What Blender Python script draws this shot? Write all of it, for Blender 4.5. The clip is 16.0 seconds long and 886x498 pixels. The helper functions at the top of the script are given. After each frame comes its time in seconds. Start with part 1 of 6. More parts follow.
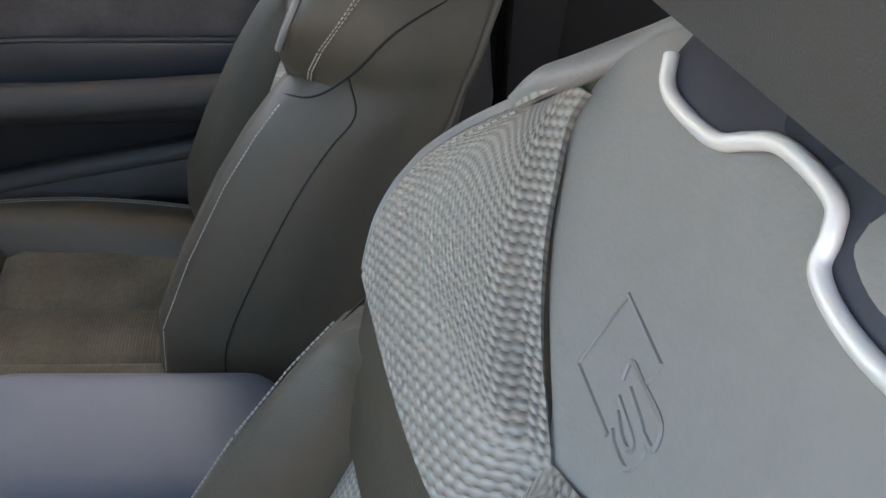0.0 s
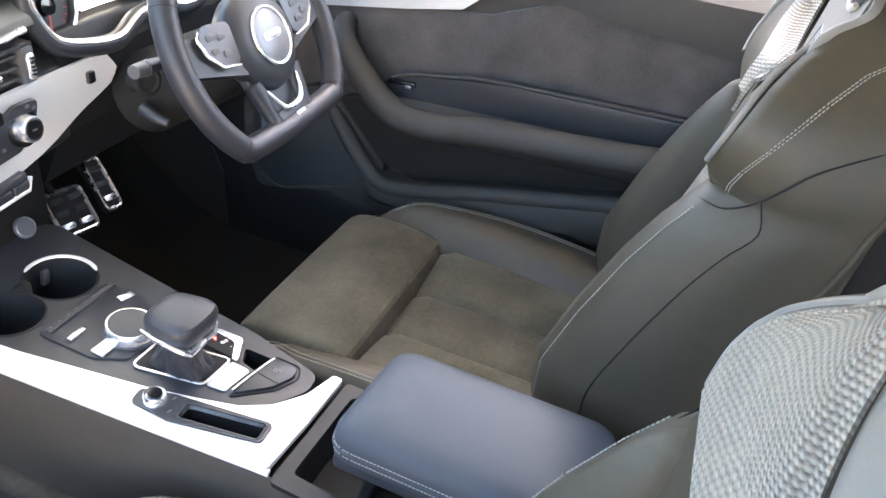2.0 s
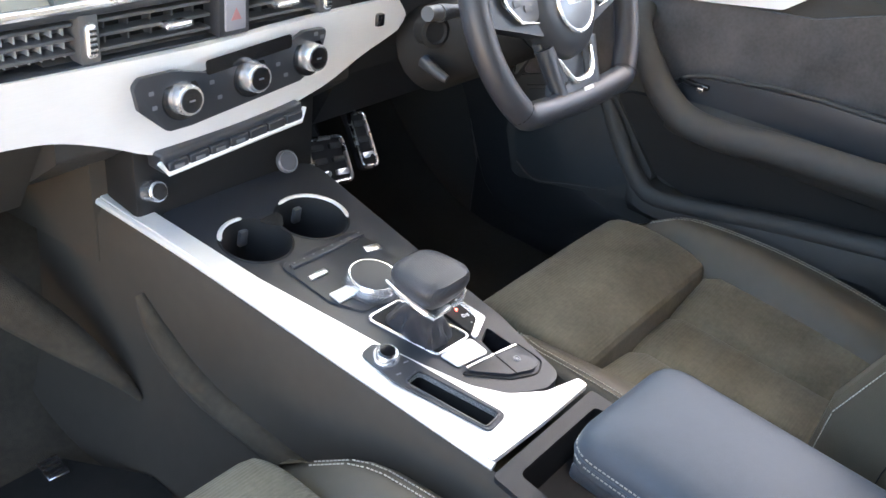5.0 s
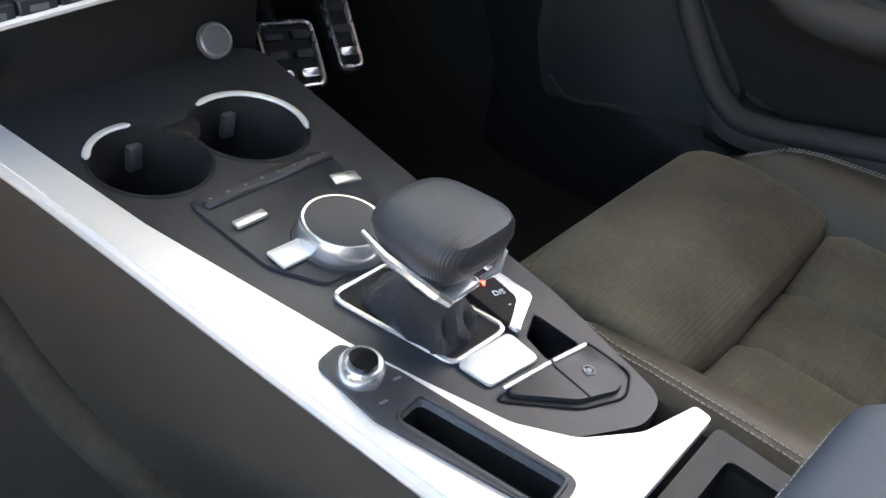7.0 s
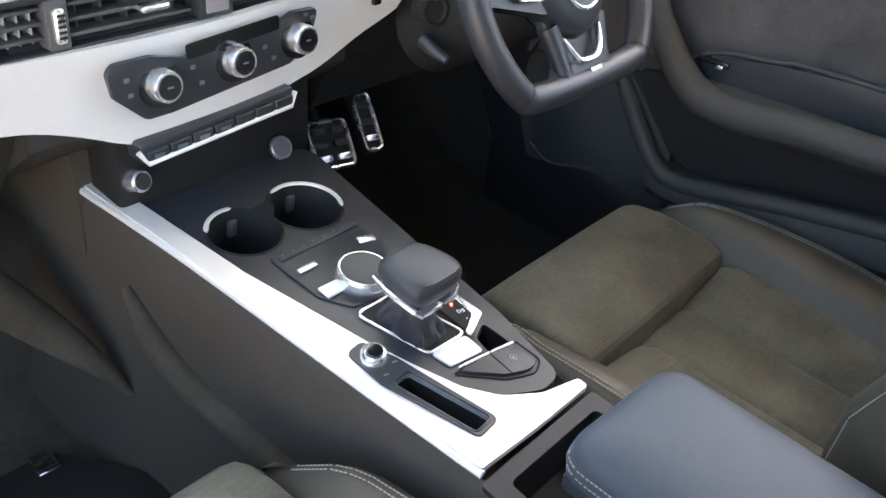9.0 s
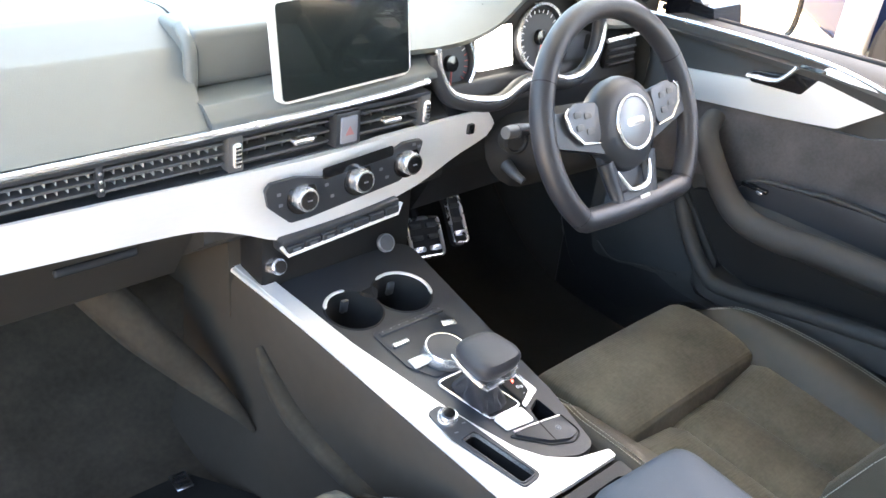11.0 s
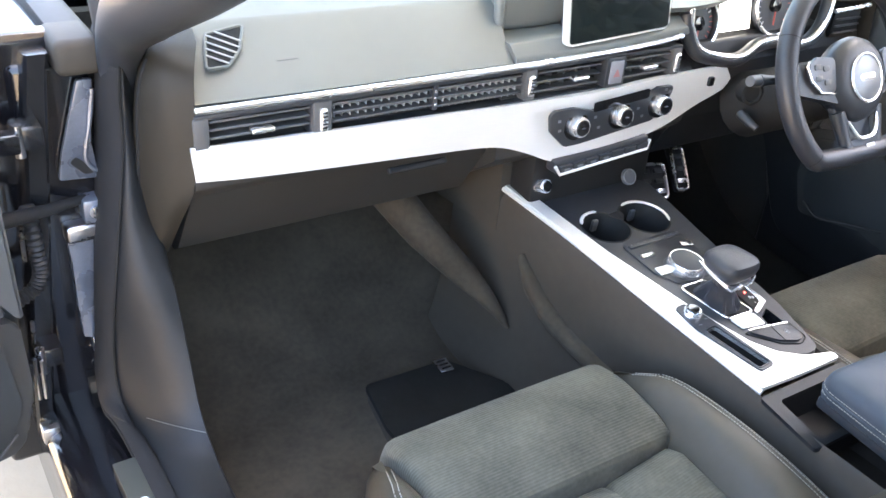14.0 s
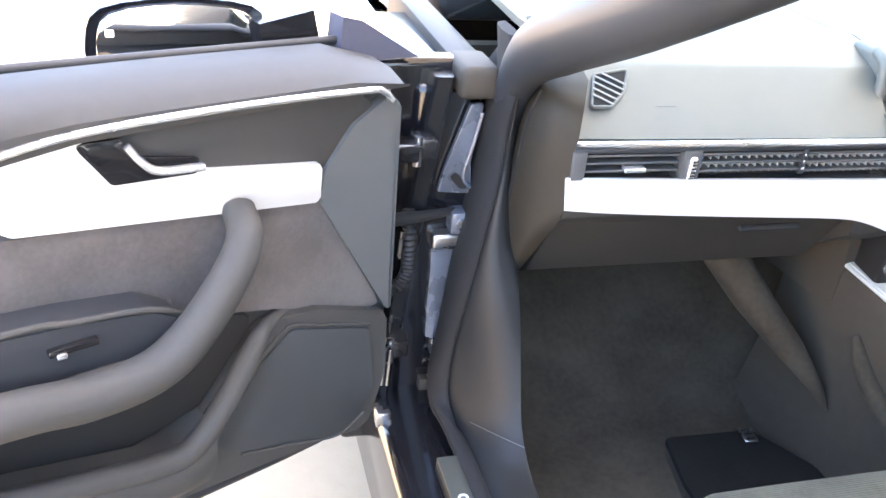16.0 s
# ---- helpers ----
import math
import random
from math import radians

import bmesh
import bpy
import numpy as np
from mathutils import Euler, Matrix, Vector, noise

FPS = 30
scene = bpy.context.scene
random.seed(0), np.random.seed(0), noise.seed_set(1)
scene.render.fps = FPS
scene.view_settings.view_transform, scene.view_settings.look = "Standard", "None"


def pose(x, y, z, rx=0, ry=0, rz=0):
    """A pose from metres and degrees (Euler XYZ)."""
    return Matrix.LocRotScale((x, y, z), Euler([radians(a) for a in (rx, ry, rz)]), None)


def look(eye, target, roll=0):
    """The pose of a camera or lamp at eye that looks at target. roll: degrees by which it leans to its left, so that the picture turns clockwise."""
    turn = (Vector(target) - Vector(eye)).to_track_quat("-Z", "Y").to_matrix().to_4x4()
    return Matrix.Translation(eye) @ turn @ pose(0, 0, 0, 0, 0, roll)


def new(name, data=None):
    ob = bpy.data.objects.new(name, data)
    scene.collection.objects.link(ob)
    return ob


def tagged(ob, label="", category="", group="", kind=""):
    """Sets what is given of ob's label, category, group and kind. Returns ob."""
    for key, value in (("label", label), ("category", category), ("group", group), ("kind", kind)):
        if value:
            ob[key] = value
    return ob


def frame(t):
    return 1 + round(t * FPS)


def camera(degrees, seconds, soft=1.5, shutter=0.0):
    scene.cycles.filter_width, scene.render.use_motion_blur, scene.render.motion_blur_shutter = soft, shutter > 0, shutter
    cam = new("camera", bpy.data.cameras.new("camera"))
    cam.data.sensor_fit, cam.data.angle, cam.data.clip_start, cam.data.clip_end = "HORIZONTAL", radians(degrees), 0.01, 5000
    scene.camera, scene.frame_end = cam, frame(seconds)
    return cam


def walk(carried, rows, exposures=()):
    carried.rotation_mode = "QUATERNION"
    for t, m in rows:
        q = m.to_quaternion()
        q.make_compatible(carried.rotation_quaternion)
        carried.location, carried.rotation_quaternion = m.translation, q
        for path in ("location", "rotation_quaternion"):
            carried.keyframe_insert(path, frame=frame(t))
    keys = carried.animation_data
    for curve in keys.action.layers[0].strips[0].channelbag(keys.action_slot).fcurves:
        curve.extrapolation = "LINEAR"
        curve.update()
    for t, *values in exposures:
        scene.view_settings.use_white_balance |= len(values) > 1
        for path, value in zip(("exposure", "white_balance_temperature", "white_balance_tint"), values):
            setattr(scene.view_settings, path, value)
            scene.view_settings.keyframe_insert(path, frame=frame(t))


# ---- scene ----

cam = camera(53.0, 16.0)
ROWS = [
    (0.0, -0.5803, -0.2933, 1.1420, 57.89, -2.40, -98.98),
    (0.5, -0.5991, -0.2944, 1.1676, 58.36, -3.39, -89.90),
    (1.0, -0.6244, -0.2960, 1.1923, 58.99, -4.22, -80.87),
    (1.5, -0.6427, -0.2997, 1.2059, 59.33, -4.50, -73.95),
    (2.0, -0.6600, -0.3083, 1.2369, 58.47, -3.78, -68.25),
    (2.5, -0.7140, -0.3072, 1.2535, 59.02, -4.41, -64.89),
    (3.0, -0.7359, -0.3066, 1.2624, 58.93, -4.69, -61.44),
    (3.5, -0.7493, -0.3185, 1.2652, 59.50, -5.30, -57.81),
    (4.0, -0.7524, -0.3345, 1.2539, 60.64, -5.84, -53.94),
    (6.5, -0.3577, -0.0109, 0.9065, 56.32, -6.99, -50.14),
    (7.0, -0.3512, -0.0109, 0.8994, 55.86, -7.34, -50.94),
    (7.5, -0.3570, -0.0167, 0.9092, 55.92, -6.94, -50.75),
    (8.0, -0.4079, -0.0657, 0.9558, 56.32, -6.24, -50.46),
    (10.5, -0.6947, -0.3671, 1.2832, 59.62, -4.93, -44.80),
    (11.0, -0.6998, -0.3556, 1.2824, 60.59, -5.56, -42.52),
    (11.5, -0.7322, -0.3385, 1.2855, 60.90, -6.13, -40.89),
    (12.0, -0.7959, -0.3196, 1.2729, 61.41, -6.78, -40.20),
    (12.5, -0.8606, -0.3404, 1.2704, 61.51, -6.52, -39.14),
    (13.0, -0.9408, -0.3791, 1.2841, 60.84, -6.23, -37.79),
    (13.5, -0.9828, -0.4145, 1.2812, 60.29, -5.50, -35.77),
    (14.0, -1.0111, -0.4571, 1.2789, 59.62, -4.35, -32.85),
    (14.5, -1.0389, -0.4903, 1.2714, 59.64, -3.49, -29.54),
    (15.0, -1.0937, -0.4943, 1.2711, 60.22, -3.93, -25.98),
    (15.5, -1.1344, -0.4855, 1.2711, 61.19, -4.56, -21.28),
    (16.0, -1.1559, -0.4484, 1.2659, 61.65, -4.85, -14.32),
]
EXPOSURES = [(0.0, 3.25, 7550, 15), (1.5, 3.97, 7330, 15), (3.0, 4.22, 7300, 13), (4.2, 4.25, 7250, 12), (6.5, 3.40, 7280, 11), (8.0, 3.40, 7280, 11), (10.5, 4.15, 7250, 11), (12.5, 3.94, 7100, 11), (14.5, 4.25, 7080, 13), (15.2, 4.52, 7050, 14), (16.0, 4.20, 7000, 14)]
walk(cam, [(t, pose(x, y, z, rx, ry, rz)) for t, x, y, z, rx, ry, rz in ROWS], EXPOSURES)

# ---- daylight ----
SUN_FROM = Vector((0.45, 0.04, 0.89)).normalized()
world = bpy.data.worlds.new("daylight")
scene.world = world
world.use_nodes = True
wn, wl = world.node_tree.nodes, world.node_tree.links
sky = wn.new("ShaderNodeTexSky")
sky.sky_type, sky.sun_disc = "NISHITA", False
sky.sun_elevation = math.asin(SUN_FROM.z)
sky.sun_rotation = math.atan2(SUN_FROM.x, SUN_FROM.y)
sky.air_density, sky.dust_density = 1.0, 2.5
wn["Background"].inputs["Strength"].default_value = 0.15
wl.new(sky.outputs[0], wn["Background"].inputs["Color"])
sun = new("sun", bpy.data.lights.new("sun", "SUN"))
sun.data.energy, sun.data.angle, sun.data.color = 4.5, radians(0.6), (1.0, 0.95, 0.87)
sun.matrix_world = look(SUN_FROM * 20, (0, 0, 0))

# ---- materials ----


def material(name, color, rough=0.6, metal=0.0, spec=0.5, grain=0.0, grain_scale=400.0, tone=0.12, tone_scale=9.0,
             coat=0.0, sheen=0.0, emit=None, kind="noise", stretch=(1, 1, 1), detail=4.0):
    """A principled surface: base colour varied at a large and a small scale, and a fine bump of the given depth in metres."""
    m = bpy.data.materials.new(name)
    m.use_nodes = True
    n, l = m.node_tree.nodes, m.node_tree.links
    b = n["Principled BSDF"]
    b.inputs["Roughness"].default_value = rough
    b.inputs["Metallic"].default_value = metal
    b.inputs["Specular IOR Level"].default_value = spec
    b.inputs["Coat Weight"].default_value = coat
    b.inputs["Sheen Weight"].default_value = sheen
    co = n.new("ShaderNodeTexCoord")
    mp = n.new("ShaderNodeMapping")
    mp.inputs["Scale"].default_value = stretch
    l.new(co.outputs["Object"], mp.inputs["Vector"])
    big = n.new("ShaderNodeTexNoise")
    big.inputs["Scale"].default_value, big.inputs["Detail"].default_value = tone_scale, detail
    small = n.new("ShaderNodeTexNoise")
    small.inputs["Scale"].default_value = tone_scale * 14
    l.new(co.outputs["Object"], big.inputs["Vector"])
    l.new(mp.outputs["Vector"], small.inputs["Vector"])
    mix = n.new("ShaderNodeMath")
    mix.operation = "MULTIPLY_ADD"
    l.new(small.outputs["Fac"], mix.inputs[0])
    mix.inputs[1].default_value = 0.35
    l.new(big.outputs["Fac"], mix.inputs[2])
    ramp = n.new("ShaderNodeValToRGB")
    lo, hi = [c * (1 - tone) for c in color], [min(1, c * (1 + tone)) for c in color]
    ramp.color_ramp.elements[0].position, ramp.color_ramp.elements[1].position = 0.45, 0.9
    ramp.color_ramp.elements[0].color, ramp.color_ramp.elements[1].color = (*lo, 1), (*hi, 1)
    l.new(mix.outputs[0], ramp.inputs[0])
    l.new(ramp.outputs[0], b.inputs["Base Color"])
    rr = n.new("ShaderNodeMapRange")
    rr.inputs["To Min"].default_value, rr.inputs["To Max"].default_value = max(0.02, rough - 0.07), min(1, rough + 0.07)
    l.new(big.outputs["Fac"], rr.inputs["Value"])
    l.new(rr.outputs[0], b.inputs["Roughness"])
    if grain:
        if kind == "leather":
            tex = n.new("ShaderNodeTexVoronoi")
            tex.feature = "DISTANCE_TO_EDGE"
            out = tex.outputs["Distance"]
        elif kind == "weave":
            tex = n.new("ShaderNodeTexWave")
            tex.bands_direction = "Y"
            tex.inputs["Distortion"].default_value = 0.4
            out = tex.outputs["Fac"]
        else:
            tex = n.new("ShaderNodeTexNoise")
            tex.inputs["Detail"].default_value = 3
            out = tex.outputs["Fac"]
        tex.inputs["Scale"].default_value = grain_scale
        l.new(mp.outputs["Vector"], tex.inputs["Vector"])
        bump = n.new("ShaderNodeBump")
        bump.inputs["Strength"].default_value = 0.6
        bump.inputs["Distance"].default_value = grain
        l.new(out, bump.inputs["Height"])
        l.new(bump.outputs[0], b.inputs["Normal"])
    if emit:
        b.inputs["Emission Color"].default_value = (*emit[:3], 1)
        b.inputs["Emission Strength"].default_value = emit[3]
    return m


def glass_material(name, tint=(0.9, 0.95, 0.93), gloss=0.08):
    """Clear thin glass: mostly see-through, with a weak mirror reflection."""
    m = bpy.data.materials.new(name)
    m.use_nodes = True
    n, l = m.node_tree.nodes, m.node_tree.links
    n.remove(n["Principled BSDF"])
    clear, shine, mix = n.new("ShaderNodeBsdfTransparent"), n.new("ShaderNodeBsdfGlossy"), n.new("ShaderNodeMixShader")
    clear.inputs["Color"].default_value = (*tint, 1)
    shine.inputs["Roughness"].default_value = 0.01
    mix.inputs["Fac"].default_value = gloss
    l.new(clear.outputs[0], mix.inputs[1])
    l.new(shine.outputs[0], mix.inputs[2])
    l.new(mix.outputs[0], n["Material Output"].inputs["Surface"])
    return m


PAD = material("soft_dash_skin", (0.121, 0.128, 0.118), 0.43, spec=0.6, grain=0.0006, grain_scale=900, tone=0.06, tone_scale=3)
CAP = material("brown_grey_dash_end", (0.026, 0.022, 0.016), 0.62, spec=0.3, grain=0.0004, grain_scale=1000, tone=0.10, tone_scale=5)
TUNNEL = material("brown_grey_console_side", (0.054, 0.046, 0.036), 0.65, spec=0.3, grain=0.0004, grain_scale=1000, tone=0.14, tone_scale=4)
VANE = material("grey_vent_vanes", (0.085, 0.086, 0.088), 0.45, tone=0.06)
KICK = material("dark_kick_panel", (0.018, 0.0187, 0.0197), 0.48, spec=0.3, grain=0.0003, grain_scale=1000, tone=0.10)
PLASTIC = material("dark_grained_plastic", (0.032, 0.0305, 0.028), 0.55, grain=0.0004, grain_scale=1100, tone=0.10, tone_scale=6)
SATIN = material("satin_black_plastic", (0.030, 0.033, 0.038), 0.42, grain=0.0002, grain_scale=1500, tone=0.08)
GLOSS = material("gloss_black_plastic", (0.012, 0.012, 0.013), 0.12, coat=0.4, tone=0.05)
ALU = material("matt_brushed_aluminium", (0.84, 0.835, 0.805), 0.42, 0.38, tone=0.04, tone_scale=4, grain=0.00008, grain_scale=500, stretch=(1, 12, 12))
CHROME = material("satin_chrome", (0.88, 0.89, 0.90), 0.26, 0.85, tone=0.03)
LEATHER = material("black_leather", (0.063, 0.054, 0.038), 0.46, spec=0.40, grain=0.0005, grain_scale=620, kind="leather", tone=0.12, tone_scale=5)
GREY_LEATHER = material("soft_grey_leather", (0.205, 0.204, 0.195), 0.42, grain=0.0005, grain_scale=420, tone=0.08, tone_scale=6)
# headrest takes the grey leather above with shade darkened into its base
SHADED_GREY = material("shade_darkened_grey_leather", (0.070, 0.072, 0.071), 0.5, spec=0.3, grain=0.0004, grain_scale=620, kind="leather", tone=0.10, tone_scale=5)
WHEEL_LEATHER = material("steering_leather", (0.030, 0.031, 0.036), 0.42, grain=0.0003, grain_scale=900, kind="leather", tone=0.1)
ARM_LEATHER = material("armrest_leather", (0.056, 0.067, 0.080), 0.52, spec=0.32, grain=0.0003, grain_scale=800, kind="leather", tone=0.08)
DOOR_SUEDE = material("purple_grey_door_suede", (0.086, 0.078, 0.075), 0.95, spec=0.15, grain=0.0006, grain_scale=1600, tone=0.28, tone_scale=14, sheen=0.25)
POD = material("satin_grey_button_field", (0.075, 0.079, 0.086), 0.38, 0.2, tone=0.05)
BADGE = material("grey_badge_face", (0.19, 0.20, 0.215), 0.38, 0.4, tone=0.05)
CORNER = material("grey_door_corner_skin", (0.084, 0.090, 0.092), 0.55, grain=0.0005, grain_scale=900, tone=0.06, tone_scale=3)
DOOR_TRIM = material("dark_grey_door_plastic", (0.0500, 0.0490, 0.0465), 0.66, spec=0.35, grain=0.0004, grain_scale=1000, tone=0.10, tone_scale=5)
SUEDE = material("dark_suede_fabric", (0.087, 0.084, 0.064), 0.95, spec=0.12, grain=0.0007, grain_scale=76, kind="weave", tone=0.34, tone_scale=11, sheen=0.10)


def woven(name, dark, light, pale, along=0.0066, across=0.0047):
    """Cloth of small rounded slubs in staggered rows, in the cloth's own metres."""
    m = bpy.data.materials.new(name)
    m.use_nodes = True
    n, l = m.node_tree.nodes, m.node_tree.links
    b = n["Principled BSDF"]
    b.inputs["Roughness"].default_value = 0.36
    b.inputs["Sheen Weight"].default_value = 0.1
    co, mp, sp = n.new("ShaderNodeTexCoord"), n.new("ShaderNodeMapping"), n.new("ShaderNodeSeparateXYZ")
    mp.inputs["Rotation"].default_value = (0, 0, radians(22))
    l.new(co.outputs["UV"], mp.inputs["Vector"])
    l.new(mp.outputs[0], sp.inputs[0])

    def node(op, a, c):
        q = n.new("ShaderNodeMath")
        q.operation = op
        for i, v in enumerate((a, c)):
            if isinstance(v, (int, float)):
                q.inputs[i].default_value = v
            else:
                l.new(v, q.inputs[i])
        return q.outputs[0]

    line = node("DIVIDE", sp.outputs["Y"], across)
    shift = node("MULTIPLY", node("FLOOR", node("ADD", line, 0.5), 0.0), 0.5)
    slub = node("ADD", node("DIVIDE", sp.outputs["X"], along), shift)
    ridge, bead = [node("COSINE", node("MULTIPLY", v, 2 * math.pi), 0.0) for v in (line, slub)]
    lift = node("MULTIPLY_ADD", node("ADD", node("MULTIPLY", ridge, 0.55), node("MULTIPLY", bead, 0.45)), 0.5)
    lift.node.inputs[2].default_value = 0.5
    worn = n.new("ShaderNodeTexNoise")
    worn.inputs["Scale"].default_value, worn.inputs["Detail"].default_value = 420.0, 3.0
    l.new(co.outputs["UV"], worn.inputs["Vector"])
    ramp = n.new("ShaderNodeValToRGB")
    e = ramp.color_ramp.elements
    e[0].position, e[0].color = 0.08, (*dark, 1)
    e[1].position, e[1].color = 0.34, (*light, 1)
    top = ramp.color_ramp.elements.new(0.90)
    top.color = (*pale, 1)
    l.new(node("ADD", lift, node("MULTIPLY", node("SUBTRACT", worn.outputs["Fac"], 0.5), 0.35)), ramp.inputs[0])
    l.new(ramp.outputs[0], b.inputs["Base Color"])
    bump = n.new("ShaderNodeBump")
    bump.inputs["Distance"].default_value, bump.inputs["Strength"].default_value = 0.0012, 0.8
    l.new(lift, bump.inputs["Height"])
    l.new(bump.outputs[0], b.inputs["Normal"])
    return m


WEAVE = woven("woven_seat_fabric", (0.140, 0.128, 0.104), (0.228, 0.213, 0.182), (0.315, 0.30, 0.262))
CARPET = material("dark_carpet", (0.068, 0.057, 0.043), 1.0, spec=0.05, grain=0.002, grain_scale=700, tone=0.34, tone_scale=7, sheen=0.05)
MAT_RUBBER = material("black_floor_mat", (0.020, 0.020, 0.019), 0.95, spec=0.1, grain=0.001, grain_scale=900, tone=0.2)
RUBBER = material("black_rubber", (0.020, 0.020, 0.021), 0.6, tone=0.12)
PAINT = material("gloss_black_paint", (0.010, 0.010, 0.012), 0.16, coat=0.3, tone=0.05)
SEAL = material("grey_door_seal", (0.022, 0.022, 0.023), 0.75, spec=0.25, tone=0.12, tone_scale=20)
STEEL = material("bare_steel", (0.55, 0.56, 0.58), 0.28, 1.0, tone=0.15, tone_scale=30)
STITCH = material("pale_thread", (0.33, 0.32, 0.28), 0.8, tone=0.1)
WHITE = material("white_print", (0.80, 0.80, 0.80), 0.6, tone=0.03)
RED = material("red_print", (0.42, 0.08, 0.07), 0.5, tone=0.05)
PINK = material("faded_red_print", (0.36, 0.16, 0.16), 0.5, tone=0.05)
RED_LIT = material("lit_red_letter", (0.5, 0.02, 0.02), 0.5, emit=(1.0, 0.04, 0.03, 2.5))
SCREEN = material("dark_display_glass", (0.012, 0.018, 0.018), 0.22, coat=0.5, tone=0.15, tone_scale=3)
DARK = material("deep_black_plastic", (0.016, 0.016, 0.016), 0.7, spec=0.25, tone=0.1)
LINER = material("pale_roof_lining", (0.40, 0.39, 0.36), 0.95, grain=0.0006, grain_scale=900, tone=0.08)
GROUND = material("pale_concrete", (0.345, 0.265, 0.172), 0.8, grain=0.002, grain_scale=60, tone=0.10, tone_scale=2)
GLASS = glass_material("window_glass")
# dark paint on steel, the mirrored sky put into a blue-grey base
BRACKET = material("sky_tinted_painted_steel", (0.16, 0.18, 0.22), 0.28, 0.5, tone=0.2, tone_scale=20)
FLANGE = material("dull_black_painted_flange", (0.013, 0.0135, 0.015), 0.24, coat=0.3, tone=0.15, tone_scale=12)
PLATE = material("green_grey_sill_plate", (0.066, 0.071, 0.062), 0.55, tone=0.06)
PALE_BAR = material("pale_grey_outlet_bars", (0.38, 0.39, 0.39), 0.45, tone=0.05)
# black trim; its violet-grey base stands for sky mirrored in the gloss
CORNER_GLOSS = material("sky_tinted_gloss_corner", (0.085, 0.086, 0.115), 0.25, coat=0.5, tone=0.08)
# plastic recess; the blue of a sky reflection is part of its base
SKY_RECESS = material("sky_tinted_recess", (0.085, 0.096, 0.120), 0.30, tone=0.08)
MIRROR = material("mirror_glass", (0.92, 0.93, 0.94), 0.02, 1.0, tone=0.01)

# ---- mesh helpers ----


def thing(name, base, label, category, group="", kind=""):
    ob = new(name)
    ob.empty_display_size = 0.05
    ob.location = base
    bpy.context.view_layer.update()
    return tagged(ob, label, category, group, kind)


def origin(ob):
    p = Vector((0, 0, 0))
    while ob is not None:
        p += ob.location
        ob = ob.parent
    return p


def part(name, bm, mat, parent=None, label="", smooth=True, sharp=38):
    """Links a bmesh, given in world coordinates, as one mesh object under its parent."""
    if parent is not None:
        bm.transform(Matrix.Translation(-origin(parent)))
    bmesh.ops.recalc_face_normals(bm, faces=bm.faces)
    me = bpy.data.meshes.new(name)
    bm.to_mesh(me)
    bm.free()
    me.materials.append(mat)
    ob = new(name, me)
    if smooth:
        for p in me.polygons:
            p.use_smooth = True
        me.set_sharp_from_angle(angle=radians(sharp))
    ob.parent = parent
    if label:
        ob["label"] = label
    return ob


def block(lo, hi, bevel=0.004, seg=2, m=None):
    """A box between two corners with rounded edges."""
    bm = bmesh.new()
    bmesh.ops.create_cube(bm, size=1)
    lo, hi = Vector(lo), Vector(hi)
    d = hi - lo
    bmesh.ops.scale(bm, vec=d, verts=bm.verts)
    if bevel:
        bmesh.ops.bevel(bm, geom=bm.edges[:], offset=min(bevel, min(d) * 0.49), segments=seg, affect="EDGES", profile=0.5)
    bmesh.ops.translate(bm, vec=(lo + hi) / 2, verts=bm.verts)
    if m:
        bm.transform(m)
    return bm


def loft(loops, closed=True, caps=True, bm=None, around=False):
    """Skin through loops of equal length."""
    bm = bm or bmesh.new()
    rows = [[bm.verts.new(p) for p in lp] for lp in loops]
    n = len(rows[0])
    pairs = list(zip(rows, rows[1:])) + ([(rows[-1], rows[0])] if around else [])
    for a, b in pairs:
        for i in range(n if closed else n - 1):
            j = (i + 1) % n
            bm.faces.new((a[i], a[j], b[j], b[i]))
    if caps and closed and not around:
        bm.faces.new(rows[0][::-1])
        bm.faces.new(rows[-1])
    return bm


def prism(outline, depth, to=None, bevel=0.0, seg=2):
    """An outline in the local xy plane, raised along local z by depth, its edges rounded; to: its pose."""
    bm = bmesh.new()
    lo = [bm.verts.new((x, y, 0)) for x, y in outline]
    hi = [bm.verts.new((x, y, depth)) for x, y in outline]
    n = len(outline)
    bm.faces.new(lo[::-1])
    top = bm.faces.new(hi)
    for i in range(n):
        bm.faces.new((lo[i], lo[(i + 1) % n], hi[(i + 1) % n], hi[i]))
    if bevel:
        bmesh.ops.bevel(bm, geom=list(top.edges), offset=bevel, segments=seg, affect="EDGES", profile=0.5)
    if to:
        bm.transform(to)
    return bm


def rounded(points, r=0.01, n=4):
    """A polygon with its corners rounded; r: one radius or one for each corner."""
    out, k = [], len(points)
    for i, p in enumerate(points):
        rad = r[i] if isinstance(r, (list, tuple)) else r
        a, b, c = Vector(points[i - 1]), Vector(p), Vector(points[(i + 1) % k])
        if rad <= 0:
            out.append(tuple(b))
            continue
        u, v = (a - b), (c - b)
        lim = 0.49 * min(u.length, v.length)
        u.normalize(), v.normalize()
        d = min(rad / max(0.15, math.tan(u.angle(v) / 2)), lim)
        s, e = b + u * d, b + v * d
        for j in range(n + 1):
            t = j / n
            out.append(tuple((1 - t) ** 2 * s + 2 * t * (1 - t) * b + t * t * e))
    return out


def rect(w, h, r=0.003, n=4):
    return rounded([(-w / 2, -h / 2), (w / 2, -h / 2), (w / 2, h / 2), (-w / 2, h / 2)], r, n)


